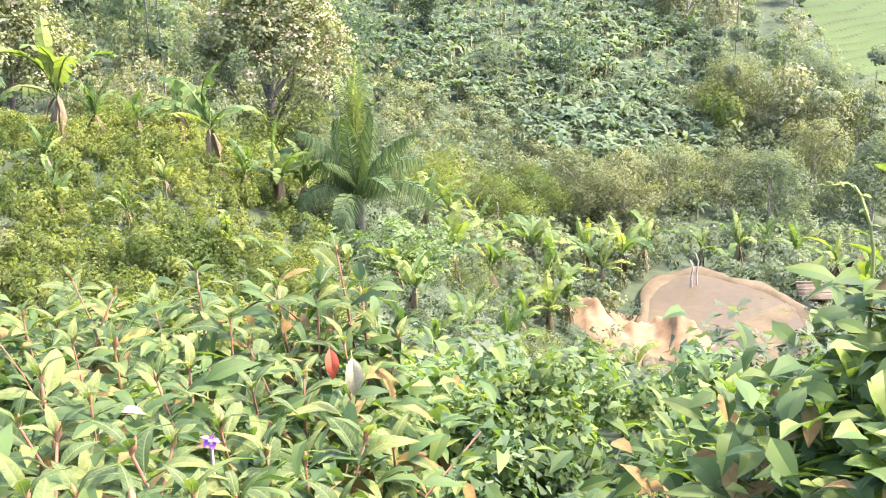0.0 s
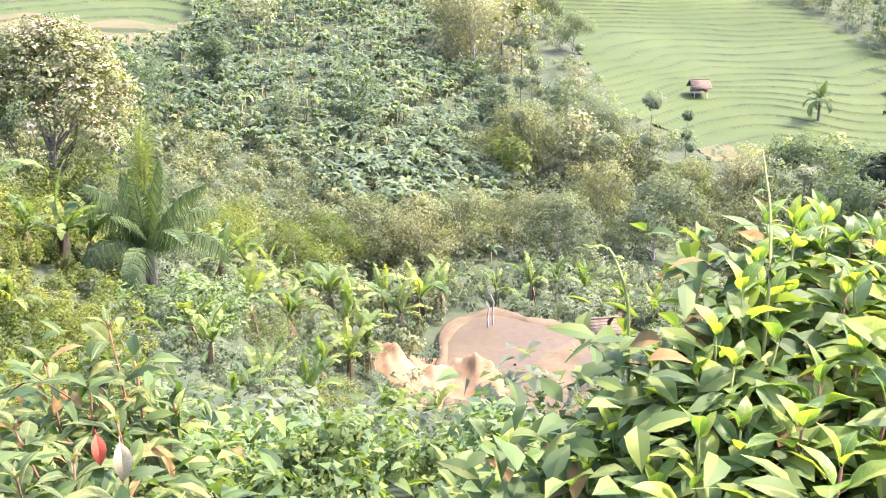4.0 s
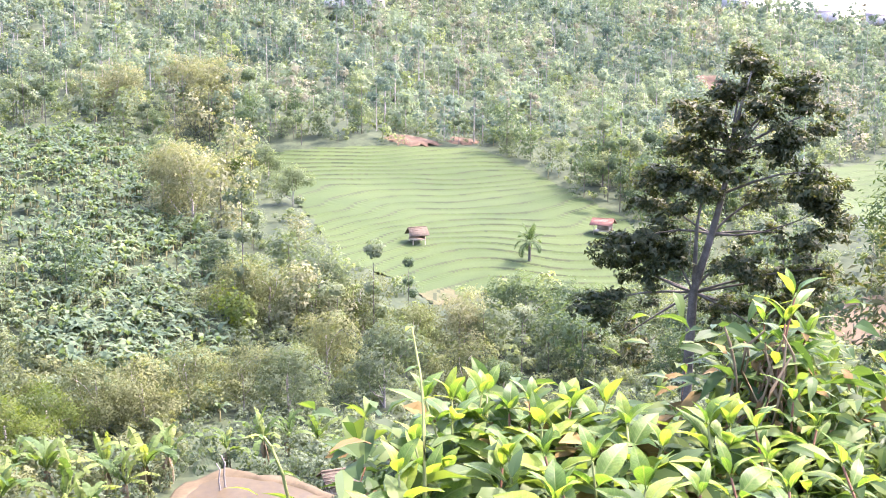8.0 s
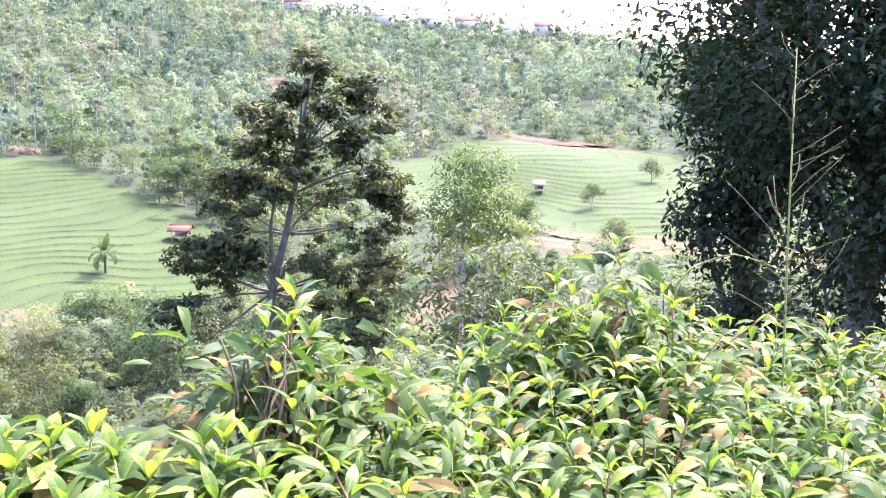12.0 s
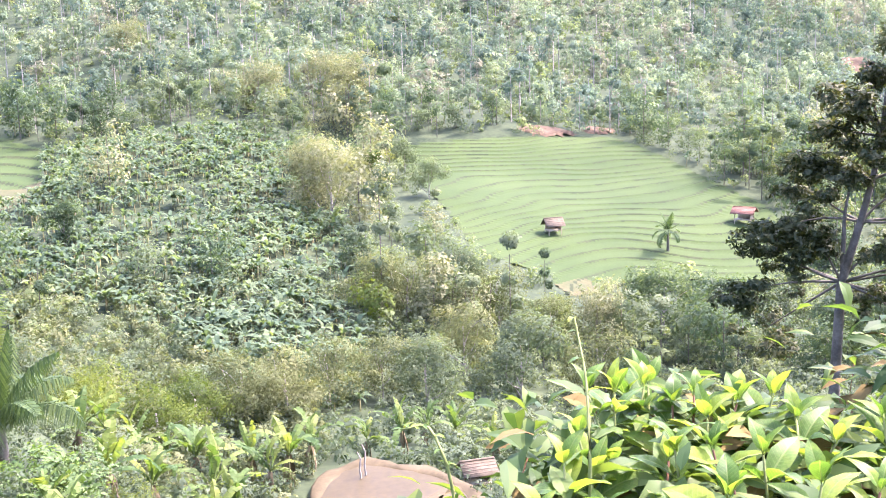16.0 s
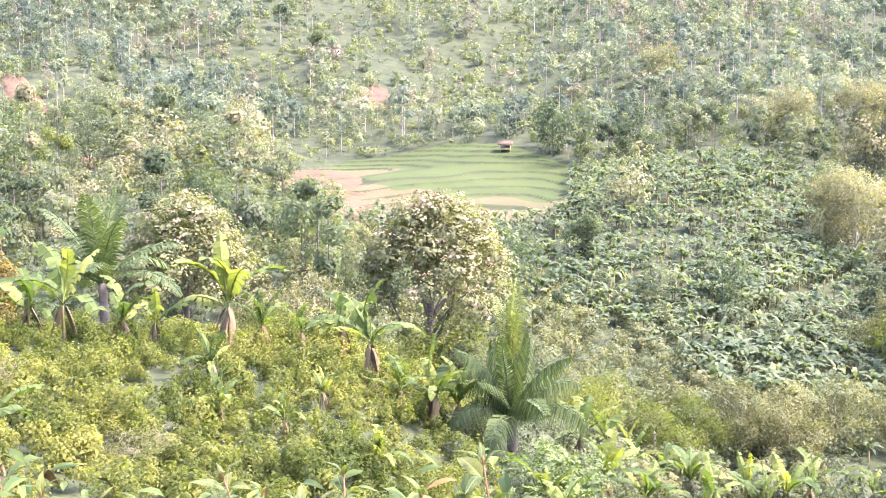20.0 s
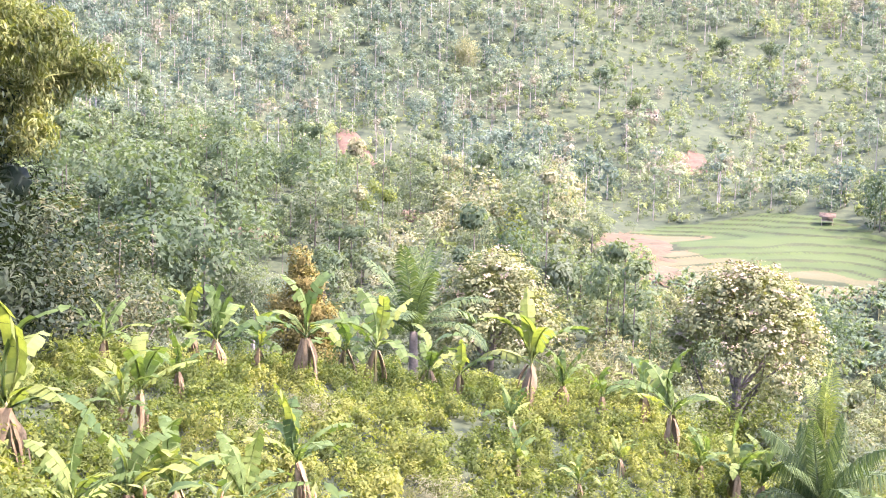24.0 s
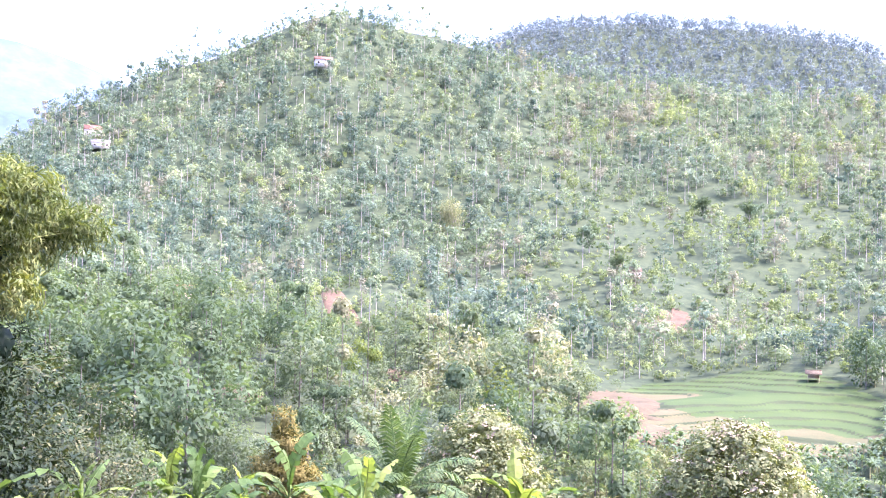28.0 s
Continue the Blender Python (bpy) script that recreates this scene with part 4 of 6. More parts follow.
def grove(az, r):
    """Where banana plants cover the opposite valley side, 0 to 1."""
    return sector(az, r, -12.5, 12.5, 86, 216, 1.5) * smooth(-4, 6, r - np.interp(az, (-12, -6.5, 3, 12), (88, 92, 128, 156)))


# woods past 230 m take the foliage colours that carry haze
FAR_HAZED = {"broadleaf_woods": F_BROAD, "dark_woods": F_DEEP, "brownish_woods": F_DRY, "light_woods": F_LIGHT}


def woods():
    rng = np.random.default_rng(11)
    x, y, az, r = (np.concatenate(q) for q in zip(strewn(rng, 1500, -66, 52, 105, 230), even(rng, 6.1, 6.6, -66, 52, 230, 662)))
    z = ground_z(x, y)
    sc = 0.65 + 0.85 * rng.random(len(x)) ** 1.8
    sc *= 1 + 0.12 * smooth(330, 430, r)
    keep = ~in_open(x, y) & (rng.random(len(x)) > np.maximum(open_land(az, r) * 0.72, grove(az, r) * 0.95))
    keep &= ~blocks_view(x, y, z + 9.0 * sc)
    x, y, z, az, r, sc = x[keep], y[keep], z[keep], az[keep], r[keep], sc[keep]
    P = np.stack([x, y, z], 1)
    sp = patchy(x, y, 85, 21) * 1.1 + rng.normal(size=len(x)) * 0.45 - 0.4 * sector(az, r, 19, 46, 300, 660, 3) - 1.3 * sector(az, r, 29, 54, 55, 230, 3) + 0.5 * sector(az, r, 2, 19, 280, 640, 3)
    near = r < 230
    kinds = (
        ("broadleaf_woods", L_BROAD, (sp > -0.35) & (sp < 0.75), "mixed green broadleaf woods with pale trunks on the hillside", 1.0),
        ("dark_woods", L_DEEP, sp <= -0.35, "dense dark green trees covering the hillside", 1.05),
        ("brownish_woods", L_DRY, (sp >= 0.75) & (sp < 1.15), "dry brownish tree crowns among the green woods", 1.0),
        ("light_woods", L_YELLOW, sp >= 1.15, "yellow-green young trees scattered over the hillside", 0.8),
    )
    for name, mat, sel, label, big in kinds:
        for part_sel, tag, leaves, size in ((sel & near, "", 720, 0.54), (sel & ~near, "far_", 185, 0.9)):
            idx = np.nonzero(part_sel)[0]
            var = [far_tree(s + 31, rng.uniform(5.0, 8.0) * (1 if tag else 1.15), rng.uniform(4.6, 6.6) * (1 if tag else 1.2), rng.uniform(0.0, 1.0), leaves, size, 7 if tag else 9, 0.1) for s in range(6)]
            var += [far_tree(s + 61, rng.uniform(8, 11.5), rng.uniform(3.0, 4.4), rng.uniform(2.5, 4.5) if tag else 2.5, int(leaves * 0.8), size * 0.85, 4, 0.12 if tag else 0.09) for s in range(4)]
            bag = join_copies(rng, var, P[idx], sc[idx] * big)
            look_of = FAR_HAZED[name] if tag else mat
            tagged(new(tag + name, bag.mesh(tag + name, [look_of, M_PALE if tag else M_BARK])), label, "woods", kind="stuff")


woods()


def scrub(name, label, mat, seed, n, a0, a1, r0, r1, h, size, leaves, test=None, fields_ok=False, lobes=5):
    rng = np.random.default_rng(seed)
    x, y, az, r = strewn(rng, n, a0, a1, r0, r1)
    keep = (pond_dist(x, y) > 1.3)
    if not fields_ok:
        keep &= ~in_open(x, y)
    if test is not None:
        keep &= test(x, y, az, r, rng)
    if r1 == 330:
        keep &= ~blocks_view(x, y, ground_z(x, y) + h * 0.8)
    x, y = x[keep], y[keep]
    P = np.stack([x, y, ground_z(x, y)], 1)
    var = [far_tree(seed + s, h * rng.uniform(0.8, 1.2), h * rng.uniform(1.0, 1.5), 0.02, leaves, size, lobes, 0.03) for s in range(5)]
    bag = join_copies(rng, var, P, rng.uniform(0.6, 1.35, len(P)))
    tagged(new(name, bag.mesh(name, [mat, M_BARK])), label, "scrub", kind="stuff")


# F_LIGHT: paler green with haze put into its base colour
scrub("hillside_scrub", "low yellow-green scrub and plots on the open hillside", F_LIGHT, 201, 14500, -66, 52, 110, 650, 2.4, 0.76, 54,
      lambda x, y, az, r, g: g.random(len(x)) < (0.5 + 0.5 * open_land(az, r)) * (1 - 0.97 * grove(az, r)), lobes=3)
scrub("valley_scrub", "tangled green undergrowth on the valley slopes", L_BROAD, 231, 5200, -74, 60, 62, 330, 1.9, 0.36, 110,
      lambda x, y, az, r, g: (patchy(x, y, 30, 8) > -0.9) & (g.random(len(x)) > 0.75 * grove(az, r)))
scrub("slope_scrub", "dry olive-brown bushes and tall weeds on the open slope", L_OLIVE, 261, 1300, -11, 19, 60, 160, 1.7, 0.3, 170,
      lambda x, y, az, r, g: g.random(len(x)) > grove(az, r))


def banana_groves():
    rng = np.random.default_rng(15)
    x, y, az, r = (np.concatenate(q) for q in zip(strewn(rng, 6500, -38, 60, 84, 420), strewn(rng, 4200, -14, 14, 84, 216)))
    thick = np.maximum(grove(az, r), 0.35 * sector(az, r, -40, 50, 200, 420, 3))
    thick = np.maximum(thick, sector(az, r, -28, -14, 226, 262, 1) * 0.9)
    thick = np.maximum(thick, sector(az, r, -37, -29, 185, 226, 1) * 0.9)
    keep = ~in_open(x, y) & (rng.random(len(x)) < 1.4 * thick * (0.6 + 0.35 * patchy(x, y, 40, 77)))
    x, y = x[keep], y[keep]
    P = np.stack([x, y, ground_z(x, y)], 1)
    bag = join_copies(rng, [far_banana(s) for s in range(6)], P, rng.uniform(0.45, 0.95, len(P)))
    tagged(new("banana_grove", bag.mesh("banana_grove", [L_BANANA, M_STEM])), "grove of banana plants covering the opposite valley side", "banana grove", kind="stuff")


banana_groves()


def ridge_woods():
    rng = np.random.default_rng(17)
    x, y, az, r = even(rng, 7.5, 7.5, -6, 26, 790, 1010)
    P = np.stack([x, y, ground_z(x, y)], 1)
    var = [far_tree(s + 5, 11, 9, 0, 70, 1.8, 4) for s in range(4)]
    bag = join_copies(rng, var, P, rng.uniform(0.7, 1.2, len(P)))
    # blue-grey leaf colour stands in for haze over the ridge
    tagged(new("ridge_woods", bag.mesh("ridge_woods", [F_RIDGE, M_BARK])), "woods along the distant ridge, haze put into their blue-grey colour", "woods", kind="stuff")


ridge_woods()

# ---- the near knoll ----
scrub("knoll_scrub", "sunlit yellow-green bushes covering the near knoll", L_YELLOW, 301, 2900, 3, 62, 17, 53, 0.8, 0.125, 250,
      lambda x, y, az, r, g: (az > 7 - (48 - r) * 0.1))
scrub("gully_scrub", "mixed green weeds and bushes down the slope", L_BROAD, 331, 2200, -62, 20, 8, 62, 0.8, 0.13, 200,
      lambda x, y, az, r, g: (az < 9 - (48 - r) * 0.1) & ~((az > -18.5) & (az < -7) & (r > 14) & ((ground_z(x, y) + 0.7) / r > -0.465)))
scrub("valley_floor_scrub", "tangle of green bushes and weeds round the pond", L_BROAD, 361, 1700, -46, 4, 52, 128, 1.5, 0.28, 170)
scrub("bank_weeds", "low fine-leaved weeds between the shrubs on the bank", L_FRESH, 391, 950, -48, 42, 1.3, 9, 0.24, 0.034, 170)
scrub("bank_creeper", "creeping weeds with small dark green leaves on the bank", L_UNDER, 421, 420, -32, 36, 1.15, 3.3, 0.15, 0.032, 160)


# ---- single trees near enough to tell apart ----
def durian_tree():
    """Tall dark tree with an irregular, open crown and a forked grey trunk."""
    rng = np.random.default_rng(41)
    x, y, z = at(-37.85, 37.0)
    top = tagged(empty_at("durian_tree", (x, y, z), radians(-37.85)), "tall dark-leaved tree with open irregular crown and forked grey trunk", "tree")
    H = -z  # height of eye level over the foot
    # lobes in the crown: sideways, height from eye level, half width, half height
    shape = ((0.8, -0.1, 0.72, 0.59), (0.3, -0.8, 0.79, 0.53), (-0.6, -1.6, 0.72, 0.66), (2.2, -0.7, 0.85, 0.66), (2.8, -1.7, 0.79, 0.92), (1.5, -1.4, 0.92, 0.59), (0.3, -2.2, 1.18, 0.66),
             (-1.0, -2.8, 0.79, 0.53), (1.8, -2.5, 0.92, 0.53), (-1.9, -3.7, 0.92, 0.59), (-0.7, -3.8, 1.18, 0.66), (-1.6, -4.6, 1.44, 0.59), (0.3, -3.3, 0.79, 0.53), (2.8, -3.6, 1.44, 0.66),
             (1.9, -4.3, 1.44, 0.66), (3.4, -4.7, 1.05, 0.92), (2.2, -5.6, 1.58, 0.79), (3.1, -6.4, 1.05, 0.79), (1.8, -7.0, 1.18, 0.79), (0.6, -6.2, 0.79, 0.66), (-2.3, -5.7, 1.05, 0.59), (-3.2, -6.2, 0.92, 0.79))
    shape += ((-2.2, -7.0, 1.18, 0.79), (-3.5, -7.8, 0.92, 0.79), (-3.0, -9.3, 1.05, 0.79), (-1.4, -6.2, 0.66, 0.66), (0.4, -8.1, 1.18, 0.66), (2.6, -7.9, 1.31, 0.53), (1.9, -8.9, 0.92, 0.66))
    lobes = [(a, rng.uniform(-0.9, 0.9), H + b, c, c, d) for a, b, c, d in shape]
    # each lobe is made of small flat sprays with gaps between them
    sprays = []
    for a, y0, z0, c, _, d in lobes:
        for _k in range(10):
            q = rng.normal(size=3)
            q = q / np.linalg.norm(q) * rng.uniform(0.35, 1.0)
            w = rng.uniform(0.34, 0.6)
            sprays.append((a + q[0] * c, y0 + q[1] * c, z0 + q[2] * d, w, w, w * 0.55))
    trunk = np.array([(-0.8, 0, -0.8), (-0.8, 0, H - 10.5), (-0.7, 0, H - 7.3), (-0.2, 0.05, H - 5.4), (0.1, 0.1, H - 4.1), (0.3, 0.1, H - 2.8), (0.5, 0, H - 1.5), (0.8, 0, H - 0.3)])
    placed("trunk", Bag_one("trunk", tube(trunk, [0.2, 0.17, 0.14, 0.11, 0.09, 0.07, 0.05, 0.02], 8), M_BARK), top)
    fork = np.array([(-0.68, 0.05, H - 7.2), (-0.68, 0, H - 6.2), (-0.66, -0.1, H - 5.1), (-0.5, 0, H - 4.0)])
    placed("trunk_fork", Bag_one("trunk_fork", tube(fork, [0.09, 0.08, 0.06, 0.03], 6), M_BARK), top)
    trunk = trunk[1:7]
    for k, lb in enumerate(lobes):
        s = trunk[min(4, max(1, int(np.searchsorted(trunk[:, 2], lb[2] - 1.2)) - 0)) - 0]
        placed("limb", Bag_one("limb", tube(limb_line(rng, s, (lb[0], lb[1], lb[2] + 0.2), 0.1), [0.05, 0.042, 0.032, 0.02, 0.01], 5), M_BARK), top)
    placed("crown", crown_mesh("crown", rng, sprays, 36000, 0.19, L_DURIAN, 0.5, 0.42, 0.2), top)


durian_tree()

_rng = np.random.default_rng(5)
# feathery light green tree beside it, with a thin pale trunk
_x, _y, _z = at(-46.55, 33.0)
make_tree("albizia_tree", "slim tree with feathery light green leaves and thin pale trunk", (_x, _y, _z),
          [(0.5, 0, -_z - 3.0, 1.4, 1.2, 0.7), (-0.4, 0, -_z - 3.9, 1.2, 1.0, 0.7), (1.2, 0.2, -_z - 4.0, 1.3, 1.0, 0.6), (0.2, 0.3, -_z - 4.8, 1.2, 1.0, 0.5), (1.8, 0, -_z - 4.9, 0.9, 0.8, 0.4)],
          -_z - 3.6, 0.1, 4200, 0.17, L_PALM, M_PALE, 6, 5, 0.3, 0.3, 0.4)
_x, _y, _z = at(-49.62, 24.0)
make_tree("bushy_tree", "low dark green bushy tree with drooping feathery foliage", (_x, _y, _z),
          round_lobes(_rng, -_z - 3.6, 4.5, 0.8, 7), 3.4, 0.12, 2200, 0.22, L_DURIAN, M_BARK, 7, 4, 0.5, 0.3)
# the wall of dark trees that closes the view; shade is put into their colour
for _k, (_a, _r, _top, _w) in enumerate(((-65.2, 21.0, 9.0, 5.4), (-68.83, 19.0, 10.5, 6.5), (-75.6, 20.0, 9.0, 7.0), (-61.06, 25.0, 3.5, 3.4))):
    _x, _y, _z = at(_a, _r)
    make_tree("shade_tree", "tall tree with dense foliage down to the ground, shade put into its dark green", (_x, _y, _z),
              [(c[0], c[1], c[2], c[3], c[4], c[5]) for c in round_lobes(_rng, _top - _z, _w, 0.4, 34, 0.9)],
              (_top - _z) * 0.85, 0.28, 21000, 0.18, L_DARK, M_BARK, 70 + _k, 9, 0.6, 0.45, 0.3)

# flowering round tree behind the knoll, and its browner neighbour
def dome(rng, zt, w, h, n):
    """Lobes that build a wide dome with its top at zt."""
    out = [(0, 0, zt - h * 0.55, w * 0.3, w * 0.3, h * 0.42)]
    for k in range(n):
        a, u = k * 2.4 + rng.uniform(-0.3, 0.3), math.sqrt((k + 0.5) / n)
        z = zt - 0.55 - h * 0.85 * u**2.2 * rng.uniform(0.8, 1.1)
        s = w * rng.uniform(0.11, 0.16)
        out.append((math.cos(a) * u * w * 0.42, math.sin(a) * u * w * 0.42, z, s, s, s * 0.7))
    return out


def blossoming(name, label, az, r, top_z, w, h, seed, count, flowers):
    rng = np.random.default_rng(seed)
    x, y, z = at(az, r)
    lobes = dome(rng, top_z - z, w, h, 34)
    t = make_tree(name, label, (x, y, z), lobes, top_z - z - h * 0.6, 0.34, count, 0.22, L_FLOWER, M_BARK, seed, 9, 0.0, 0.6, 0.7, 0.4, core=0.25)
    L = np.array(lobes[1:])
    k = rng.integers(0, len(L), flowers)
    d = rng.normal(size=(flowers, 3)) + (0, 0, 0.9)
    d /= np.linalg.norm(d, axis=1)[:, None]
    heads = L[k, :3] + d * L[k, 3:] * 1.05
    pos = np.repeat(heads, 7, 0) + rng.normal(size=(flowers * 7, 3)) * (0.16, 0.16, 0.08)
    v, f = leaf_quads(rng, pos, rng.uniform(0.12, 0.24, len(pos)), np.repeat(d, 7, 0), 0.4, 0.8)
    placed("blossom", mesh_of("blossom", v, f, M_BLOSSOM), t, "cream blossom clusters")


blossoming("flowering_tree", "round-crowned tree with cream blossom clusters over dark foliage", 8.59, 66.0, -6.3, 9.6, 6.2, 8, 17000, 360)
blossoming("brown_flowering_tree", "wide tree with dull brown-green crown and pale blossom tips", 21.05, 68.0, -6.3, 9.0, 6.6, 9, 16000, 140)
_x, _y, _z = at(30.8, 62.0)
make_tree("orange_tree", "cone-shaped tree with orange-tinged yellow-green leaves", (_x, _y, _z),
          [(0, 0, -_z - 6.6, 0.7, 0.7, 0.9), (0.2, 0, -_z - 7.8, 1.1, 1.1, 1.0), (-0.7, 0, -_z - 8.9, 1.3, 1.2, 0.9), (0.9, 0, -_z - 9.2, 1.3, 1.2, 0.9), (0, 0, -_z - 10.4, 1.8, 1.5, 1.0), (0.6, 0, -_z - 11.6, 2.0, 1.6, 1.0)],
          -_z - 7.0, 0.16, 10000, 0.2, L_ORANGE, M_BARK, 10, 4, core=0.4)
# fresh green bush below the palm
_x, _y, _z = at(3.33, 37.0)
make_tree("green_bush", "spreading fresh green bush with fine dense leaves", (_x, _y, _z),
          [(-1.6, 0, 0.9, 1.3, 1.0, 0.8), (0, 0, 1.2, 1.4, 1.1, 0.9), (1.3, 0.2, 0.9, 1.2, 1.0, 0.8), (0.5, -0.8, 0.6, 1.3, 1.0, 0.6)],
          1.2, 0.08, 2600, 0.2, L_FRESH, M_BARK, 12, 3, category="bush")
for _k, (_a, _r, _s) in enumerate(((-0.35, 42, 1.0), (8.59, 32, 0.7), (-3.97, 40, 0.9))):
    _x, _y, _z = at(_a, _r)
    make_tree("grassy_bush", "rounded mound of pale fine-leaved creeper over a bush", (_x, _y, _z),
              [(-0.9 * _s, 0, 0.5, 1.1 * _s, 0.9, 0.7 * _s), (0.5 * _s, 0, 0.7, 1.2 * _s, 0.9, 0.8 * _s), (0, -0.4, 0.4, 1.4 * _s, 0.8, 0.5)],
              0.8, 0.05, 1500, 0.14, L_YELLOW, M_BARK, 90 + _k, 2, 0.6, 0.25, category="bush")

for _k, (_a, _r, _s) in enumerate(((33.4, 34, 1.0), (23.6, 32, 0.8), (30.5, 39, 0.8), (41.0, 33, 0.9))):
    _x, _y, _z = at(_a, _r)
    make_tree("dry_grass_mound", "mound of dry straw-coloured grass among the bushes", (_x, _y, _z),
              [(-0.7 * _s, 0, 0.5, 0.9 * _s, 0.7, 0.5 * _s), (0.5 * _s, 0, 0.6, 0.9 * _s, 0.7, 0.6 * _s), (0, -0.3, 0.4, 1.1 * _s, 0.7, 0.4)],
              0.5, 0.03, 1800, 0.16, L_DRY, M_BARK, 140 + _k, 2, 0.2, 0.12, category="grass")

# palms
_x, _y, _z = at(25.1, 58.0)
palm("sugar_palm", "large dark green sugar palm with stiff upright fronds", (_x, _y, _z), -_z - 9.6, 4.6, 15, 3, arch=(0.25, 1.7), trunk_r=0.25, width=0.2, spread=0.55)
_x, _y, _z = at(4.81, 41.0)
_p = palm("young_palm", "young palm with yellow-green spear and dark hanging side fronds", (_x, _y, _z), -_z - 12.4, 3.4, 16, 4, mat=L_PALM, arch=(0.3, 2.3), trunk_r=0.2, width=0.2, spread=0.42, hang=1.1, broad=0.9)
_f = frond_mesh("spear_frond", 77, 26, 1.0, 0.25, 0.22, L_SPEAR, 0.3, 1.1)
for _k in range(5):
    placed("spear_frond", _f, _p, "yellow-green unfolding frond", loc=(0, 0, -_z - 10.1), rot=(0, -0.42 + 0.14 * (_k % 3), _k * 1.3), scale=3.1 - 0.3 * _k)
_x, _y, _z = at(19.0, 17.0)
palm("small_palm", "small grey-green palm with spreading feathery fronds", (_x, _y, _z), 0.9, 2.0, 9, 5, arch=(0.5, 1.2), trunk_r=0.09, width=0.3)
_x, _y, _z = at(-28.43, 159.0)
palm("coconut_palm", "lone coconut palm standing in the rice field", (_x, _y, _z), 2.6, 3.0, 13, 6, arch=(0.5, 2.2), trunk_r=0.18, width=0.24, spread=0.8)
_x, _y, _z = at(51.6, 16.0)
palm("yellow_palm", "palm with bright yellow-green sunlit fronds beside the bamboo", (_x, _y, _z), 2.9, 1.9, 12, 8, mat=L_SPEAR, arch=(0.5, 1.5), trunk_r=0.1, width=0.28)


def bamboo_clump():
    """Thick clump of arching culms with hanging leaf plumes."""
    rng = np.random.default_rng(61)
    x, y, z = at(49.0, 33.0)
    top = tagged(empty_at("bamboo_clump", (x, y, z), radians(48)), "towering bamboo clump with arching plumes, shade put into its inner leaf colour", "bamboo")
    H = -z
    tips = ((4.9, 2.9, 0.8), (4.0, 3.2, 0.9), (3.4, 4.0, 0.9), (2.6, 4.6, 0.9), (1.6, 5.0, 1.0), (0.4, 5.2, 1.2), (3.6, 2.2, 0.9), (3.0, 1.2, 0.9), (2.6, 2.8, 1.0), (2.0, 3.6, 1.0), (3.1, 0.3, 0.7),
            (1.6, 2.2, 1.1), (0.6, 3.6, 1.2), (2.2, 0.2, 0.9), (-1.0, 4.5, 1.5), (-1.0, 2.5, 1.6), (0.6, 1.0, 1.2), (-0.5, -0.5, 1.5), (1.2, -1.5, 1.0), (-1.5, -2.5, 1.6))
    lobes = []
    for k, (sx, h, s) in enumerate(tips):
        b = rng.uniform(-1, 1, 2) * 0.6
        p0, p2 = np.array([b[0] - 1.0, b[1], -0.4]), np.array([sx, rng.uniform(-1.2, 1.2), H + h * 0.72 - 0.3])
        p1 = np.array([p0[0] * 0.6 + sx * 0.2, p2[1] * 0.4, (H + h) * 0.85])
        t = np.linspace(0, 1, 8)[:, None]
        line = p0 * (1 - t) ** 2 + 2 * p1 * t * (1 - t) + p2 * t**2
        placed("culm", Bag_one("culm", tube(line, np.linspace(0.055, 0.012, 8), 5), M_GREENTWIG), top)
        lobes.append((*p2, s, s * 0.9, s * 0.95))
    placed("plume_leaves", crown_mesh("plume_leaves", rng, lobes, 32000, 0.24, L_BAMBOO, 2.2, 0.2, 0.5, 0.6, 0.25), top)
    # near-black lobes within and below the plumes: shade added as leaf colour
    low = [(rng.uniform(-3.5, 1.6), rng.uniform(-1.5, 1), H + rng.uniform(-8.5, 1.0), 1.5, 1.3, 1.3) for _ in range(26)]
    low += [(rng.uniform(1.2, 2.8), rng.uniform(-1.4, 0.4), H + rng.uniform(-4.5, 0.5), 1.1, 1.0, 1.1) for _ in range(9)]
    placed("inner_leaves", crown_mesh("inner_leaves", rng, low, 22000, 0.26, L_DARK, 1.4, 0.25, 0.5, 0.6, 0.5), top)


bamboo_clump()
# these trees take darker leaf colours to stand in for shade
for _k, (_a, _r, _h, _w) in enumerate(((51.1, 27, 6.5, 5), (45.69, 40, 6.5, 6), (42.9, 48, 7.0, 6), (39.73, 60, 7.0, 6.5), (54.05, 22, 5, 5))):
    _x, _y, _z = at(_a, _r)
    make_tree("shaded_tree", "leafy tree beside the bamboo, shade put into its dark green leaf colour", (_x, _y, _z), round_lobes(_rng, _h, _w, 0.4, 10), _h * 0.7, 0.16, 5200, 0.24, L_DARK if _k in (0, 1, 4) else L_DURIAN, M_BARK, 110 + _k, 5)

# feathery bamboo groves and crowns across the valley
def plume_tree(seed, name, label, leaf, h, w, count, size, droop, slim=0.4, bark=M_PALE):
    r = np.random.default_rng(seed)
    return make_tree(name, label, (0, 0, -300), round_lobes(r, h, w, h * 0.18, 10), h * 0.7, 0.16, count, size, leaf, bark, seed, 5, droop, slim, 0.6)


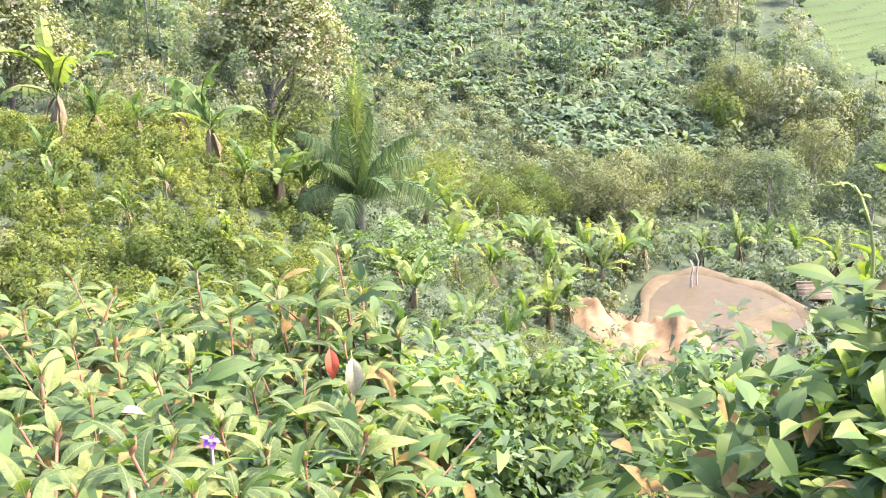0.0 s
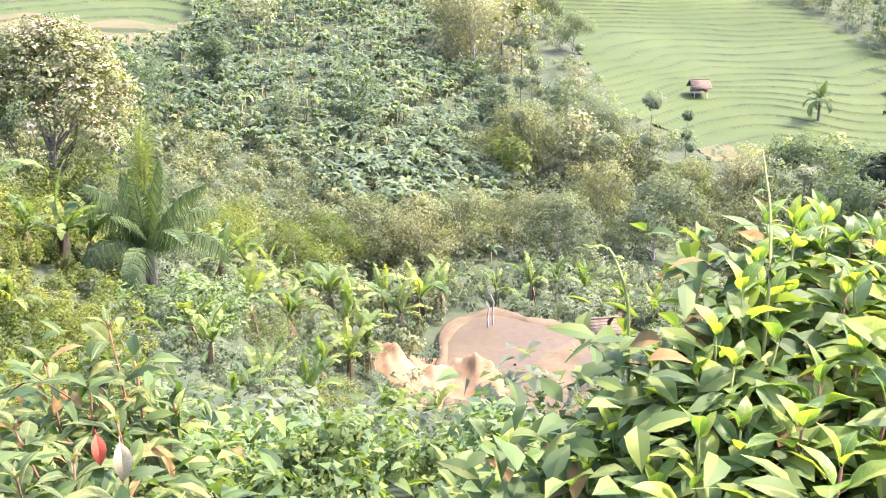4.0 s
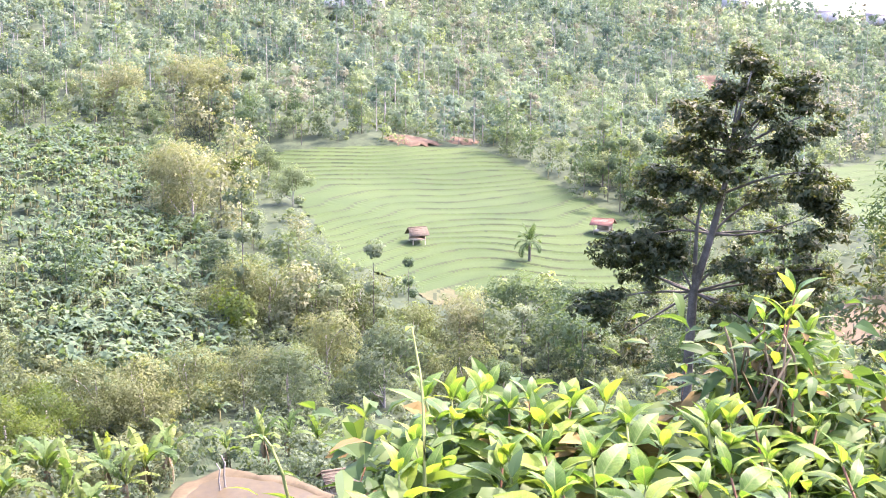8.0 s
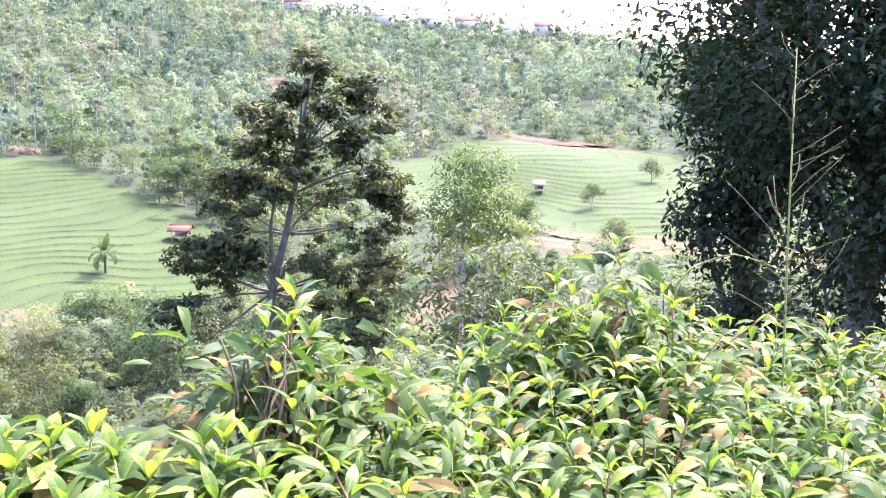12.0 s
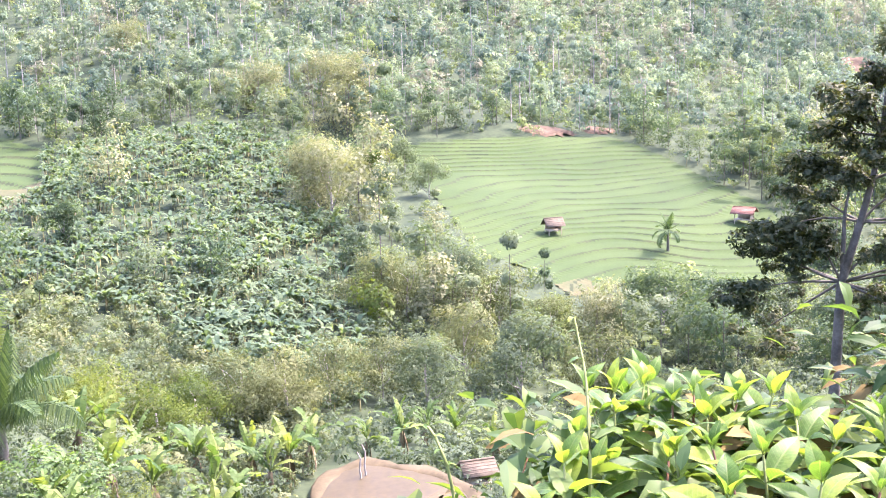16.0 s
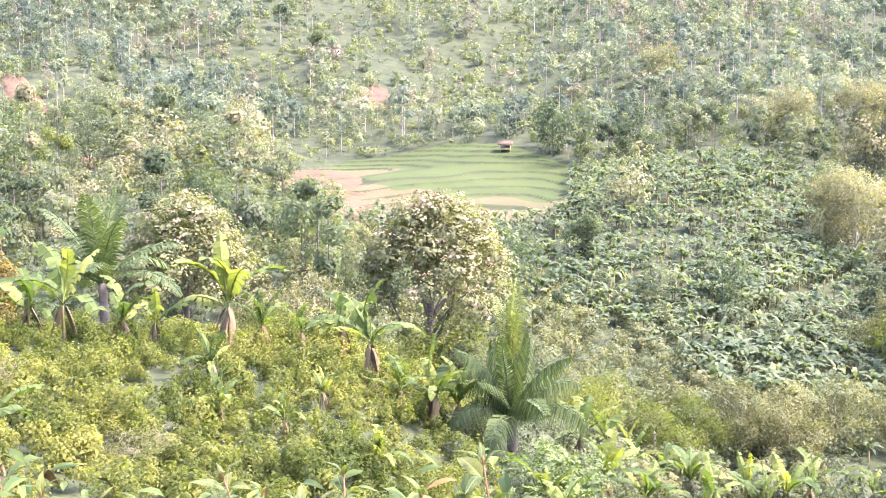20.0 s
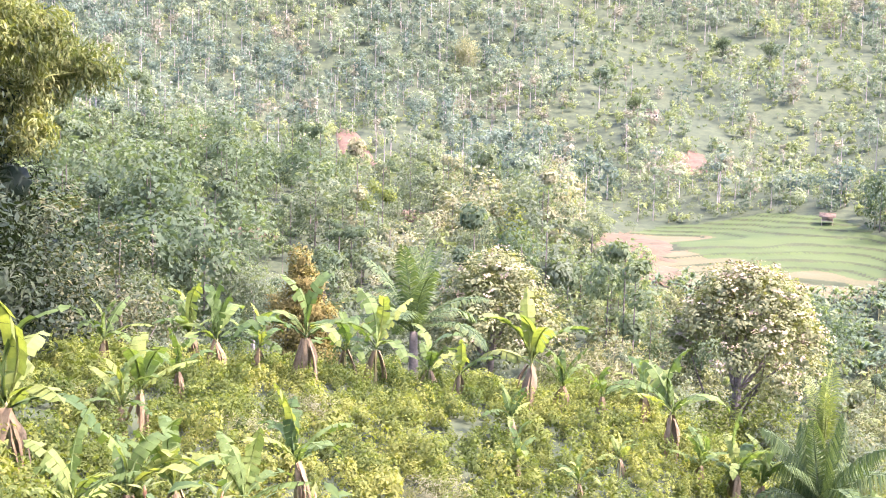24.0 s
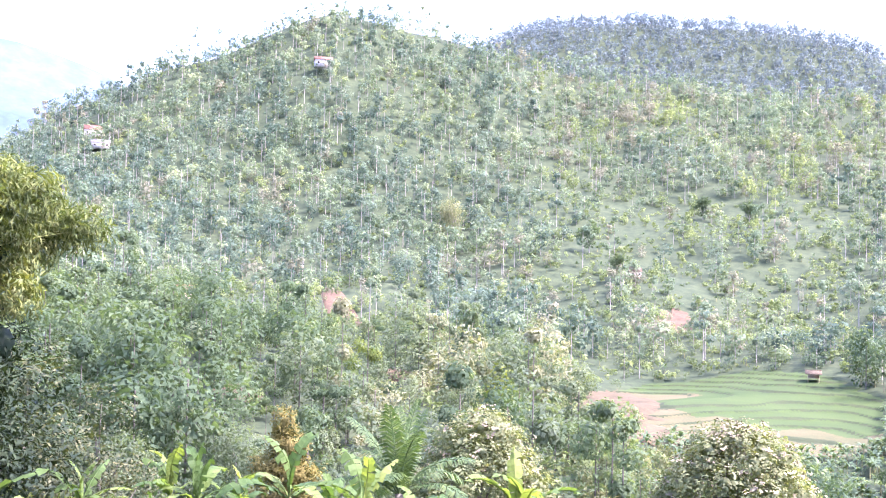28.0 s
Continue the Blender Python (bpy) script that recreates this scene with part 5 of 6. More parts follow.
KINDS = {
    "plume": plume_tree(131, "feathery_bamboo", "pale brownish bamboo grove with drooping feathery tops", L_DRY, 9, 8.5, 4200, 0.36, 1.4),
    "green": plume_tree(132, "valley_tree", "broad rounded green tree on the valley side", L_BROAD, 8, 8, 3600, 0.34, 0.3, 0.55),
    "olive": plume_tree(133, "olive_bamboo", "olive-green bamboo clump with soft drooping foliage", L_OLIVE, 7.5, 8, 4200, 0.34, 1.4),
    "dark": plume_tree(134, "dark_tree", "dense dark green round tree on the valley side", L_DEEP, 7, 6, 3200, 0.32, 0.2, 0.55),
    "bush": plume_tree(135, "valley_bush", "low wide yellowish-green bush above the pond", L_YELLOW, 3.6, 6, 3200, 0.24, 0.8),
    "grey": plume_tree(136, "grey_green_tree", "grey-green tree with layered leaves", L_DEEP, 8.5, 9, 4200, 0.34, 0.2, 0.6),
}


def stand(kind, az, r, s):
    x, y, z = at(az, r)
    t = copy_thing(KINDS[kind], pose(x, y, z - 0.2, 0, 0, (az * 37 + r * 11) % 360))
    t.scale = (s, s, s)


for _row in (("plume", -11.54, 158, 1.35), ("plume", -10.3, 166, 1.05), ("plume", -12.93, 168, 1.05), ("plume", -8.37, 231, 1.2), ("plume", -12.73, 238, 1.5), ("plume", -11.4, 246, 1.3), ("plume", -7.14, 232, 0.9),
             ("olive", -15.37, 116, 0.95), ("olive", -13.61, 118, 0.9), ("green", -17.52, 120, 0.9), ("olive", -19.87, 116, 0.95), ("olive", -22.6, 112, 0.85), ("plume", -24.97, 116, 0.8), ("grey", -28.33, 122, 0.95),
             ("grey", -30.9, 118, 0.9), ("green", -34.16, 120, 0.9), ("grey", -36.62, 105, 0.85), ("olive", -18.11, 102, 0.9), ("green", -21.04, 97, 0.9), ("olive", -25.27, 100, 0.85), ("dark", -27.24, 98, 0.8),
             ("olive", -8.91, 84, 0.75), ("olive", -6.74, 82, 0.7), ("bush", -4.37, 80, 1.0), ("olive", -11.07, 88, 0.75), ("bush", -2.43, 74, 1.0), ("bush", 0.56, 76, 1.0), ("olive", -13.81, 92, 0.75), ("green", -16.15, 90, 0.7)):
    stand(*_row)
for _row in (("dark", 1.25, 145, 0.85), ("dark", 4.62, 62, 0.5), ("bush", 8.4, 62, 1.2), ("bush", 9.6, 61, 0.8), ("green", 6.9, 62, 0.52), ("dark", 7.2, 63, 0.5), ("green", 3.7, 72, 0.65), ("bush", 1.49, 66, 0.9), ("bush", 17.0, 72, 1.1), ("plume", 16.09, 76, 0.75), ("green", 12.36, 78, 0.65), ("bush", 13.0, 70, 0.9),
             ("dark", 34.72, 75, 0.7), ("green", 38.5, 78, 0.75), ("dark", 28.69, 82, 0.8), ("green", 25.27, 90, 0.8), ("dark", 41.96, 85, 0.9), ("dark", 39.0, 110, 1.0), ("green", 33.08, 108, 0.9), ("dark", 29.67, 130, 0.9),
             ("plume", 22.73, 405, 1.6), ("dark", 15.89, 390, 1.4), ("dark", 8.24, 430, 1.3), ("dark", 10.4, 440, 1.2), ("dark", 14.33, 355, 1.2), ("plume", -2.2, 300, 1.1), ("green", -15.37, 196, 0.75), ("green", -16.54, 178, 0.7),
             ("green", -52.5, 230, 0.6), ("green", -55.39, 255, 0.6), ("grey", -46.26, 205, 0.7), ("grey", -49.14, 200, 0.7), ("green", -53.95, 190, 0.8)):
    stand(*_row)
for _k in KINDS.values():
    for _o in (*_k.children_recursive, _k):
        bpy.data.objects.remove(_o)


# ---- banana plants ----
def bananas(rows, seed, **kw):
    for k, (a, r, h) in enumerate(rows):
        banana(at(a, r), h, seed + k, **kw)


bananas(((36.17, 47, 3.2), (34.9, 46, 3.3), (30.51, 44, 4.0), (26.97, 47, 3.6), (24.27, 46, 3.0), (22.71, 45, 2.2), (19.1, 45, 4.2), (17.5, 46, 2.8), (15.5, 46, 2.2), (13.4, 47, 2.6), (12.08, 43, 3.6),
         (38.54, 33, 2.8), (40.27, 41, 2.4), (28.54, 48, 3.0), (32.8, 47, 2.6), (36.72, 40, 2.2), (20.01, 40, 1.9), (44.71, 23, 3.4)), 500,
        label="banana plant with bright torn leaves on the crest of the knoll")
bananas(((39.18, 23.3, 2.4), (39.45, 31.7, 2.2), (36.9, 24.4, 2.6), (33.53, 25.4, 2.5), (30.89, 29.1, 2.7), (41.72, 20, 2.0), (11.64, 32, 1.6), (19.7, 35, 1.7), (16.5, 34.6, 1.4), (14.5, 38, 1.3), (10.51, 40, 2.0), (8.76, 40.7, 3.0), (7.57, 41.5, 2.8)), 540,
        label="banana plant with yellowing leaves among the bushes of the knoll")
bananas(((1.95, 32, 2.2), (-1.28, 61.9, 3.4), (0.02, 42.5, 2.8), (-4.26, 66, 4.2), (-6.17, 56, 3.2), (-8.95, 66, 4.2), (-2.82, 65, 3.0), (-5.02, 59, 4.2), (-7.99, 64, 3.6), (-5.31, 53.6, 3.3), (2.97, 34.4, 1.8), (-3.68, 46, 2.3), (-1.28, 35.7, 1.7),
         (-3.01, 31.8, 1.9), (-7.04, 67, 3.8), (-0.07, 58, 3.4), (-2.05, 52, 3.0), (1.22, 52, 3.0), (-10.1, 69.5, 3.6)), 580,
        label="banana plant with drooping brown-edged leaves above the pond")
bananas(((-14.82, 75, 3.4), (-17.62, 77.6, 3.5), (-19.67, 77, 3.3), (-12.99, 74, 2.8), (-16.15, 79, 3.2), (-21.33, 76, 3.0), (-23.0, 72, 2.6)), 620, label="banana plant standing behind the muddy pond")
bananas(((-5.98, 25, 1.6), (-8.19, 41, 1.9), (-0.81, 20.6, 1.5), (-0.44, 30.7, 1.7), (0.94, 26.4, 1.5), (-4.16, 19, 1.4), (-7.04, 33, 1.8), (-9.91, 37, 1.9), (-2.34, 16, 1.3), (2.41, 22, 1.5)), 660, dead=1,
        label="young banana plant with fresh leaves in the gully")
bananas(((-64.9, 9.0, 1.1),), 690, dead=1, blades=4, label="banana plant with broad upright leaf in the shade")


# ---- huts and houses ----
def house(name, label, az, r, w, d, h, roof=M_TILE, wall=M_WALL, rot=0.0, rise=0.35, posts=False, category="house", sink=0.2, lift=0.0):
    """Walls, a pitched roof of two slopes with eaves, door and windows; or an open hut on posts."""
    x, y, z = at(az, r)
    top = tagged(empty_at(name, (x, y, z + lift), radians(az + rot)), label, category)

    def piece(nm, vf, mat, lab=""):
        return placed(nm, Bag_one(nm, vf, mat, False), top, lab)

    if posts:
        for sx in (-1, 1):
            for sy in (-1, 1):
                piece("post", tube([(sx * w * 0.42, sy * d * 0.42, -sink - 0.4), (sx * w * 0.42, sy * d * 0.42, h)], [0.05, 0.05], 6), M_BOARD)
        piece("floor_deck", box(0, 0, h * 0.35, w * 0.92, d * 0.92, 0.08), M_BOARD)
        piece("back_wall", box(0, d * 0.42, h * 0.66, w * 0.84, 0.05, h * 0.6), wall)
        piece("side_wall", box(w * 0.42, 0, h * 0.55, 0.05, d * 0.8, h * 0.4), wall)
    else:
        t = 0.15
        piece("front_wall", box(0, -d / 2, h / 2 - sink, w, t, h + 2 * sink), wall)
        piece("back_wall", box(0, d / 2, h / 2 - sink, w, t, h + 2 * sink), wall)
        for sx in (-1, 1):
            piece("side_wall", box(sx * (w / 2 - t / 2), 0, h / 2 - sink, t, d - t, h + 2 * sink), wall)
        piece("door", box(w * 0.1, -d / 2 - t * 0.6, h * 0.36, min(0.9, w * 0.25), 0.06, h * 0.72), M_BOARD)
        for fx in (-0.3, 0.36):
            win = piece("window", box(w * fx, -d / 2 - t * 0.6, h * 0.55, min(1.0, w * 0.2), 0.07, h * 0.36), M_WALL)
            # dark sheet over the window, coloured like an unlit room behind it
            placed("pane", Bag_one("pane", box(w * fx, -d / 2 - t * 0.6 - 0.03, h * 0.55, min(0.8, w * 0.16), 0.04, h * 0.28), M_DARKIN, False), win)
    ov, ri, th = 0.35, w * 0 + d * rise, 0.08
    for sgn in (-1, 1):
        e = np.array([(-w / 2 - ov, sgn * (d / 2 + ov), h - ov * rise), (w / 2 + ov, sgn * (d / 2 + ov), h - ov * rise), (w / 2 + ov, 0, h + ri), (-w / 2 - ov, 0, h + ri)])
        v = np.concatenate([e, e + (0, 0, th)])
        f = np.array([[0, 1, 2, 3], [7, 6, 5, 4], [0, 4, 5, 1], [1, 5, 6, 2], [2, 6, 7, 3], [3, 7, 4, 0]])
        slope = piece("roof_slope", (v, f), roof)
        for q in range(1, 5):
            s = q / 5
            a0, a1 = e[0] * (1 - s) + e[3] * s, e[1] * (1 - s) + e[2] * s
            placed("roof_course", Bag_one("roof_course", tube([a0 + (0, 0, th), a1 + (0, 0, th)], [0.035, 0.035], 4), roof, False), slope)
    piece("ridge_cap", tube([(-w / 2 - ov, 0, h + ri + th), (w / 2 + ov, 0, h + ri + th)], [0.08, 0.08], 6), roof)
    return top


house("field_hut", "small open field hut with pale thatched roof in the rice", -22.75, 164, 2.2, 2.0, 1.2, M_THATCH, M_BOARD, 20, 0.45, True, "hut")
house("field_hut", "red-roofed field hut at the edge of the rice terraces", -32.08, 175, 2.8, 2.4, 1.6, M_TILE, M_BOARD, -15, 0.3, True, "hut")
house("pond_hut", "small low open hut with faded brown roof beside the pond", -18.7, 68.5, 1.6, 1.5, 1.1, M_THATCH, M_BOARD, 18, 0.35, True, "hut")
house("terrace_hut", "brown-roofed shelter at the edge of the small terrace", 5.2, 234, 2.4, 2.0, 1.3, M_THATCH, M_BOARD, 0, 0.3, True, "hut")
house("hillside_hut", "little hillside hut with a light roof", 13.64, 352, 3.2, 3.0, 2.0, M_THATCH, M_BOARD, 10, 0.35, False, "hut", lift=1.2)
house("hillside_hut", "red-brown roofed hut among the scrub", 35.9, 276, 3.4, 3, 1.8, M_TILE, M_BOARD, 10, 0.4, False, "hut")
house("field_hut", "tiny pale shelter standing in the far field", -49.86, 245, 2.2, 2, 1.6, M_ZINC, M_BOARD, 0, 0.4, True, "hut")
house("village_house", "long village house with pale zinc roof above the woods", -18.89, 405, 9.5, 6, 3.0, M_ZINC, M_WALL, 6, 0.35, lift=3.5)
house("village_house", "village house with clay-red roof above the woods", -20.55, 406, 8.5, 6, 3.0, M_TILE, M_WALL, -4, 0.4, lift=3.5)
house("hilltop_house", "white-walled house with red roof high on the hill", 29.4, 566, 8.5, 6, 3.4, M_TILE, M_WALL, 5, 0.3, lift=3)
house("village_house", "house with clay-red roof on the hill shoulder", 40.36, 556, 8, 6, 3, M_TILE, M_WALL, 0, 0.4, lift=0.8)
house("village_house", "house with pale zinc roof on the hill shoulder", 40.0, 536, 8, 6, 2.4, M_ZINC, M_WALL, 0, 0.25, lift=0.5)
for _a, _r, _w, _m, _l in ((-38.01, 560, 12, M_TILE, 6), (-42.14, 560, 10, M_ZINC, 7), (-46.26, 570, 11, M_TILE, 7), (-50.0, 590, 9, M_TILE, 6), (-44.35, 575, 9, M_ZINC, 7), (-48.37, 580, 8, M_ZINC, 6)):
    house("village_house", "village house with pale walls among ridge trees", _a, _r, _w, 7, 4, _m, M_WALL, (_a * 7) % 20 - 10, 0.35, lift=_l)


# ---- foreground shrubs ----
def shrub_leaf(seed, slim=0.42, fold=0.25, curl=0.35, mat=None):
    """One leaf a metre long: pointed oval, folded along the midrib, tip bent down."""
    rng = np.random.default_rng(seed)
    n = 7
    t = np.linspace(0, 1, n)
    w = slim * 0.5 * np.sin(np.clip(t, 0.0, 1) ** 0.85 * np.pi) ** 0.75
    w[0], w[-1] = 0.012, 0.004
    x = t * (1 - 0.12 * curl * t)
    z = -curl * t**2 * 0.55 + 0.08 * np.sin(t * np.pi)
    bag = Bag()
    tw = rng.uniform(-0.15, 0.15)
    for sgn in (1, -1):
        rip = 0.015 * np.sin(t * 14 + rng.uniform(0, 6))
        V = np.concatenate([np.stack([x, 0 * x, z], 1), np.stack([x - 0.03, sgn * w * 0.55, z + w * fold * 0.75 + rip * 0.5 + tw * sgn * w * 0.5], 1), np.stack([x - 0.05 * (w / w.max()), sgn * w, z + w * fold + rip + tw * sgn * w], 1)])
        F = []
        for r in (0, 1):
            for k in range(n - 1):
                q = [r * n + k, r * n + k + 1, (r + 1) * n + k + 1, (r + 1) * n + k]
                F.append(q if sgn > 0 else q[::-1])
        bag.add(V, F)
    bag.add(*tube([(-0.16, 0, -0.03), (0, 0, -0.004), (0.5, 0, float(np.interp(0.5, t, z)) - 0.006)], [0.012, 0.011, 0.005], 4))
    return bag.mesh("leaf", mat or L_NEAR, True)


def small_leaf(src_mesh):
    """A plainer copy of a leaf for the dense inside of a bush."""
    co = np.array([v.co[:] for v in src_mesh.vertices])
    out_v, out_f = [], []
    for half in (0, 21):
        ids = [0, 2, 4, 6]
        V = np.concatenate([co[half + np.array(ids)], co[half + 14 + np.array(ids)]])
        k = len(out_v) * 8
        out_v.append(V)
        for q in range(3):
            out_f.append([k + q, k + q + 1, k + 4 + q + 1, k + 4 + q])
    return np.concatenate(out_v), np.array(out_f)


LANCE = [shrub_leaf(s + 80, 0.27 + 0.03 * (s % 3), 0.15 + 0.1 * (s % 4), 0.35 + 0.25 * (s % 3)) for s in range(7)]
BROAD = [shrub_leaf(s, 0.40 + 0.05 * (s % 3), 0.15 + 0.1 * (s % 4), 0.15 + 0.2 * (s % 3)) for s in range(7)]
VELVET = [shrub_leaf(s + 20, 0.27 + 0.04 * (s % 3), 0.1 + 0.12 * (s % 3), 0.4 + 0.25 * (s % 4), L_NEARD) for s in range(7)]


BROAD_OLD = [shrub_leaf(s + 40, 0.42, 0.2, 0.3 + 0.3 * s, L_WITHER if s < 2 else M_DRYLEAF) for s in range(3)]
VELVET_OLD = [shrub_leaf(s + 50, 0.36, 0.3, 0.4 + 0.3 * s, L_WITHER if s < 1 else M_DRYLEAF) for s in range(3)]


def aim(d, roll):
    """A turn that lays a leaf's length along d with its face upward."""
    d = Vector(d).normalized()
    side = Vector((0, 0, 1)).cross(d)
    if side.length < 1e-3:
        side = Vector((1, 0, 0))
    side.normalize()
    m = Matrix((d, side, d.cross(side))).transposed()
    return (m.to_4x4() @ Matrix.Rotation(roll, 4, "X")).to_euler()


def shrub(name, label, tops, seed, leaves, old, size, twig, pairs=5, foot=None, inner=900, gap=0.075, category="shrub", inner_mat=None, tip_fresh=True, spread=0.22, wither=0.08, bud=None):
    """Stems that rise to the given tips, each with pairs of leaves that are pieces of their own."""
    rng = np.random.default_rng(seed)
    T = np.array(tops, float)
    c = T.mean(0) if foot is None else np.array([foot[0], foot[1], 0])
    base = (float(c[0]), float(c[1]), gz(c[0], c[1]))
    top = tagged(empty_at(name, base), label, category)
    org = np.array(base)
    for tip in T:
        tip = tip - org - (0, 0, size * 0.75)
        b = np.array([tip[0] * 0.55 + rng.normal() * 0.05, tip[1] * 0.55 + rng.normal() * 0.05, 0.0])
        b[2] = gz(b[0] + org[0], b[1] + org[1]) - org[2] - 0.1
        line = limb_line(rng, b, tip, 0.10, 8)
        placed("stem", Bag_one("stem", tube(line, np.linspace(0.0062, 0.002, 8), 5), twig), top)
        if bud is not None:
            placed("bud", bud, top, "rosy brown leaf bud", loc=tuple(line[-1]), rot=(rng.uniform(-0.3, 0.3), rng.uniform(-0.3, 0.3), 0), scale=size * rng.uniform(0.7, 1.1))
        seg = np.linalg.norm(np.diff(line, axis=0), axis=1)
        L = seg.sum()
        cum = np.concatenate([[0], np.cumsum(seg)])
        a0 = rng.uniform(0, 3.1)
        for p in range(pairs):
            s = L - p * gap * rng.uniform(0.8, 1.2)
            if s < L * 0.15:
                break
            q = np.array([np.interp(s, cum, line[:, i]) for i in range(3)])
            for side in (0, 1, 2):
                if p > 1 and rng.random() < 0.12:
                    continue
                a = a0 + p * 1.05 + side * 2.0944 + rng.uniform(-0.35, 0.35)
                up = (1.05 if p == 0 else 0.55 if p == 1 else rng.uniform(-0.35, 0.4))
                d = (math.cos(a) * math.cos(up), math.sin(a) * math.cos(up), math.sin(up))
                ln = size * (rng.uniform(0.55, 0.8) if p == 0 else rng.uniform(0.8, 1.25))
                pool = leaves if p < 2 or rng.random() > wither else old
                placed("leaf", pool[rng.integers(0, len(pool))], top, loc=tuple(q + np.array(d) * ln * 0.14), rot=aim(d, rng.uniform(-0.5, 0.5)), scale=(ln, ln * rng.uniform(0.85, 1.15), ln))
    # the leafy inside of the bush, too dense to tell apart
    bag = Bag()
    plain = [small_leaf(m) for m in leaves[:3]]
    src, fac = [p[0] for p in plain], [p[1] for p in plain]
    for k in range(inner):
        tip = T[rng.integers(0, len(T))] - org
        q = tip + np.array([rng.normal() * spread * 0.5, rng.normal() * spread * 0.5, -abs(rng.normal()) * 0.26 - 0.1])
        lo = gz(q[0] + org[0], q[1] + org[1]) - org[2] + 0.03
        q[2] = max(q[2], lo)
        a, up = rng.uniform(0, 6.3), rng.uniform(-0.6, 0.7)
        d = (math.cos(a) * math.cos(up), math.sin(a) * math.cos(up), math.sin(up))
        m = np.array(aim(d, rng.uniform(-0.7, 0.7)).to_matrix())
        j = k % 3
        bag.add(src[j] @ m.T * size * rng.uniform(0.7, 1.2) + q, fac[j], int(rng.random() < 0.09))
    # the darker green stands in for shade inside the bush
    if inner:
        tagged(placed("inner_foliage", bag.mesh("inner_foliage", [inner_mat or L_UNDER, M_DRYLEAF], True), top), kind="stuff")
    # a few bare twigs and dead stalks low down
    for k in range(len(T) // 2):
        tip = T[rng.integers(0, len(T))] - org + rng.normal(size=3) * 0.12
        tip[2] -= 0.22 + 0.1 * rng.random()
        b = np.array([tip[0] * 0.6, tip[1] * 0.6, 0.0])
        b[2] = gz(b[0] + org[0], b[1] + org[1]) - org[2] - 0.1
        placed("twig", Bag_one("twig", tube(limb_line(rng, b, tip, 0.2, 6), np.linspace(0.005, 0.0015, 6), 4), M_TWIG), top)
    return top


BUD = Bag_one("bud", tube([(0, 0, -0.02), (0.02, 0, 0.1), (0.01, 0.02, 0.22), (0.03, 0.0, 0.34)], [0.03, 0.07, 0.05, 0.012], 6), M_BUD)
NEAR_VELVET = "straggling shrub with velvety grey-green leaves on red-brown stems"
NEAR_BROAD = "leafy shrub with broad fresh green leaves beside the viewpoint"
SHRUBS_VELVET = (
    ((-0.23, 2.17, -0.71), (-0.38, 2.32, -0.84), (-0.39, 2.00, -0.83), (-0.18, 2.15, -0.80), (-0.11, 2.12, -0.88), (-0.26, 1.81, -0.81), (-0.17, 1.71, -0.80), (-0.22, 1.49, -0.80), (-0.10, 1.68, -0.88), (-0.27, 2.14, -0.79), (-0.20, 1.93, -0.80), (-0.14, 1.60, -0.82), (-0.16, 1.37, -0.81)),
    ((-0.57, 2.40, -0.83), (-0.66, 2.35, -0.89), (-0.95, 2.68, -0.95), (-0.99, 2.44, -0.95), (-0.60, 1.86, -0.77), (-0.45, 1.78, -0.78), (-0.46, 2.19, -0.86), (-0.33, 1.70, -0.78), (-0.76, 2.10, -0.87), (-0.48, 1.68, -0.75), (-0.34, 1.49, -0.74), (-0.26, 1.40, -0.73), (-0.80, 2.52, -0.93)),
    ((-0.58, 1.46, -0.64), (-0.37, 1.16, -0.59), (-0.48, 1.23, -0.61), (-0.29, 1.11, -0.62), (-0.42, 0.98, -0.54), (-0.49, 1.39, -0.64), (-0.34, 1.05, -0.60), (-0.26, 1.19, -0.68), (-0.41, 1.08, -0.60), (-0.57, 1.34, -0.65), (-0.22, 1.19, -0.70), (-0.36, 1.30, -0.66)),
    ((-1.91, 2.39, -0.90), (-1.60, 2.12, -0.87), (-1.43, 2.10, -0.86), (-1.48, 2.54, -0.90), (-1.34, 2.48, -0.94), (-1.26, 2.60, -1.01), (-1.12, 2.56, -0.99), (-0.97, 2.59, -1.03), (-1.30, 2.05, -0.90), (-1.46, 1.84, -0.86), (-1.12, 2.12, -0.93), (-1.75, 2.50, -0.92)),
)
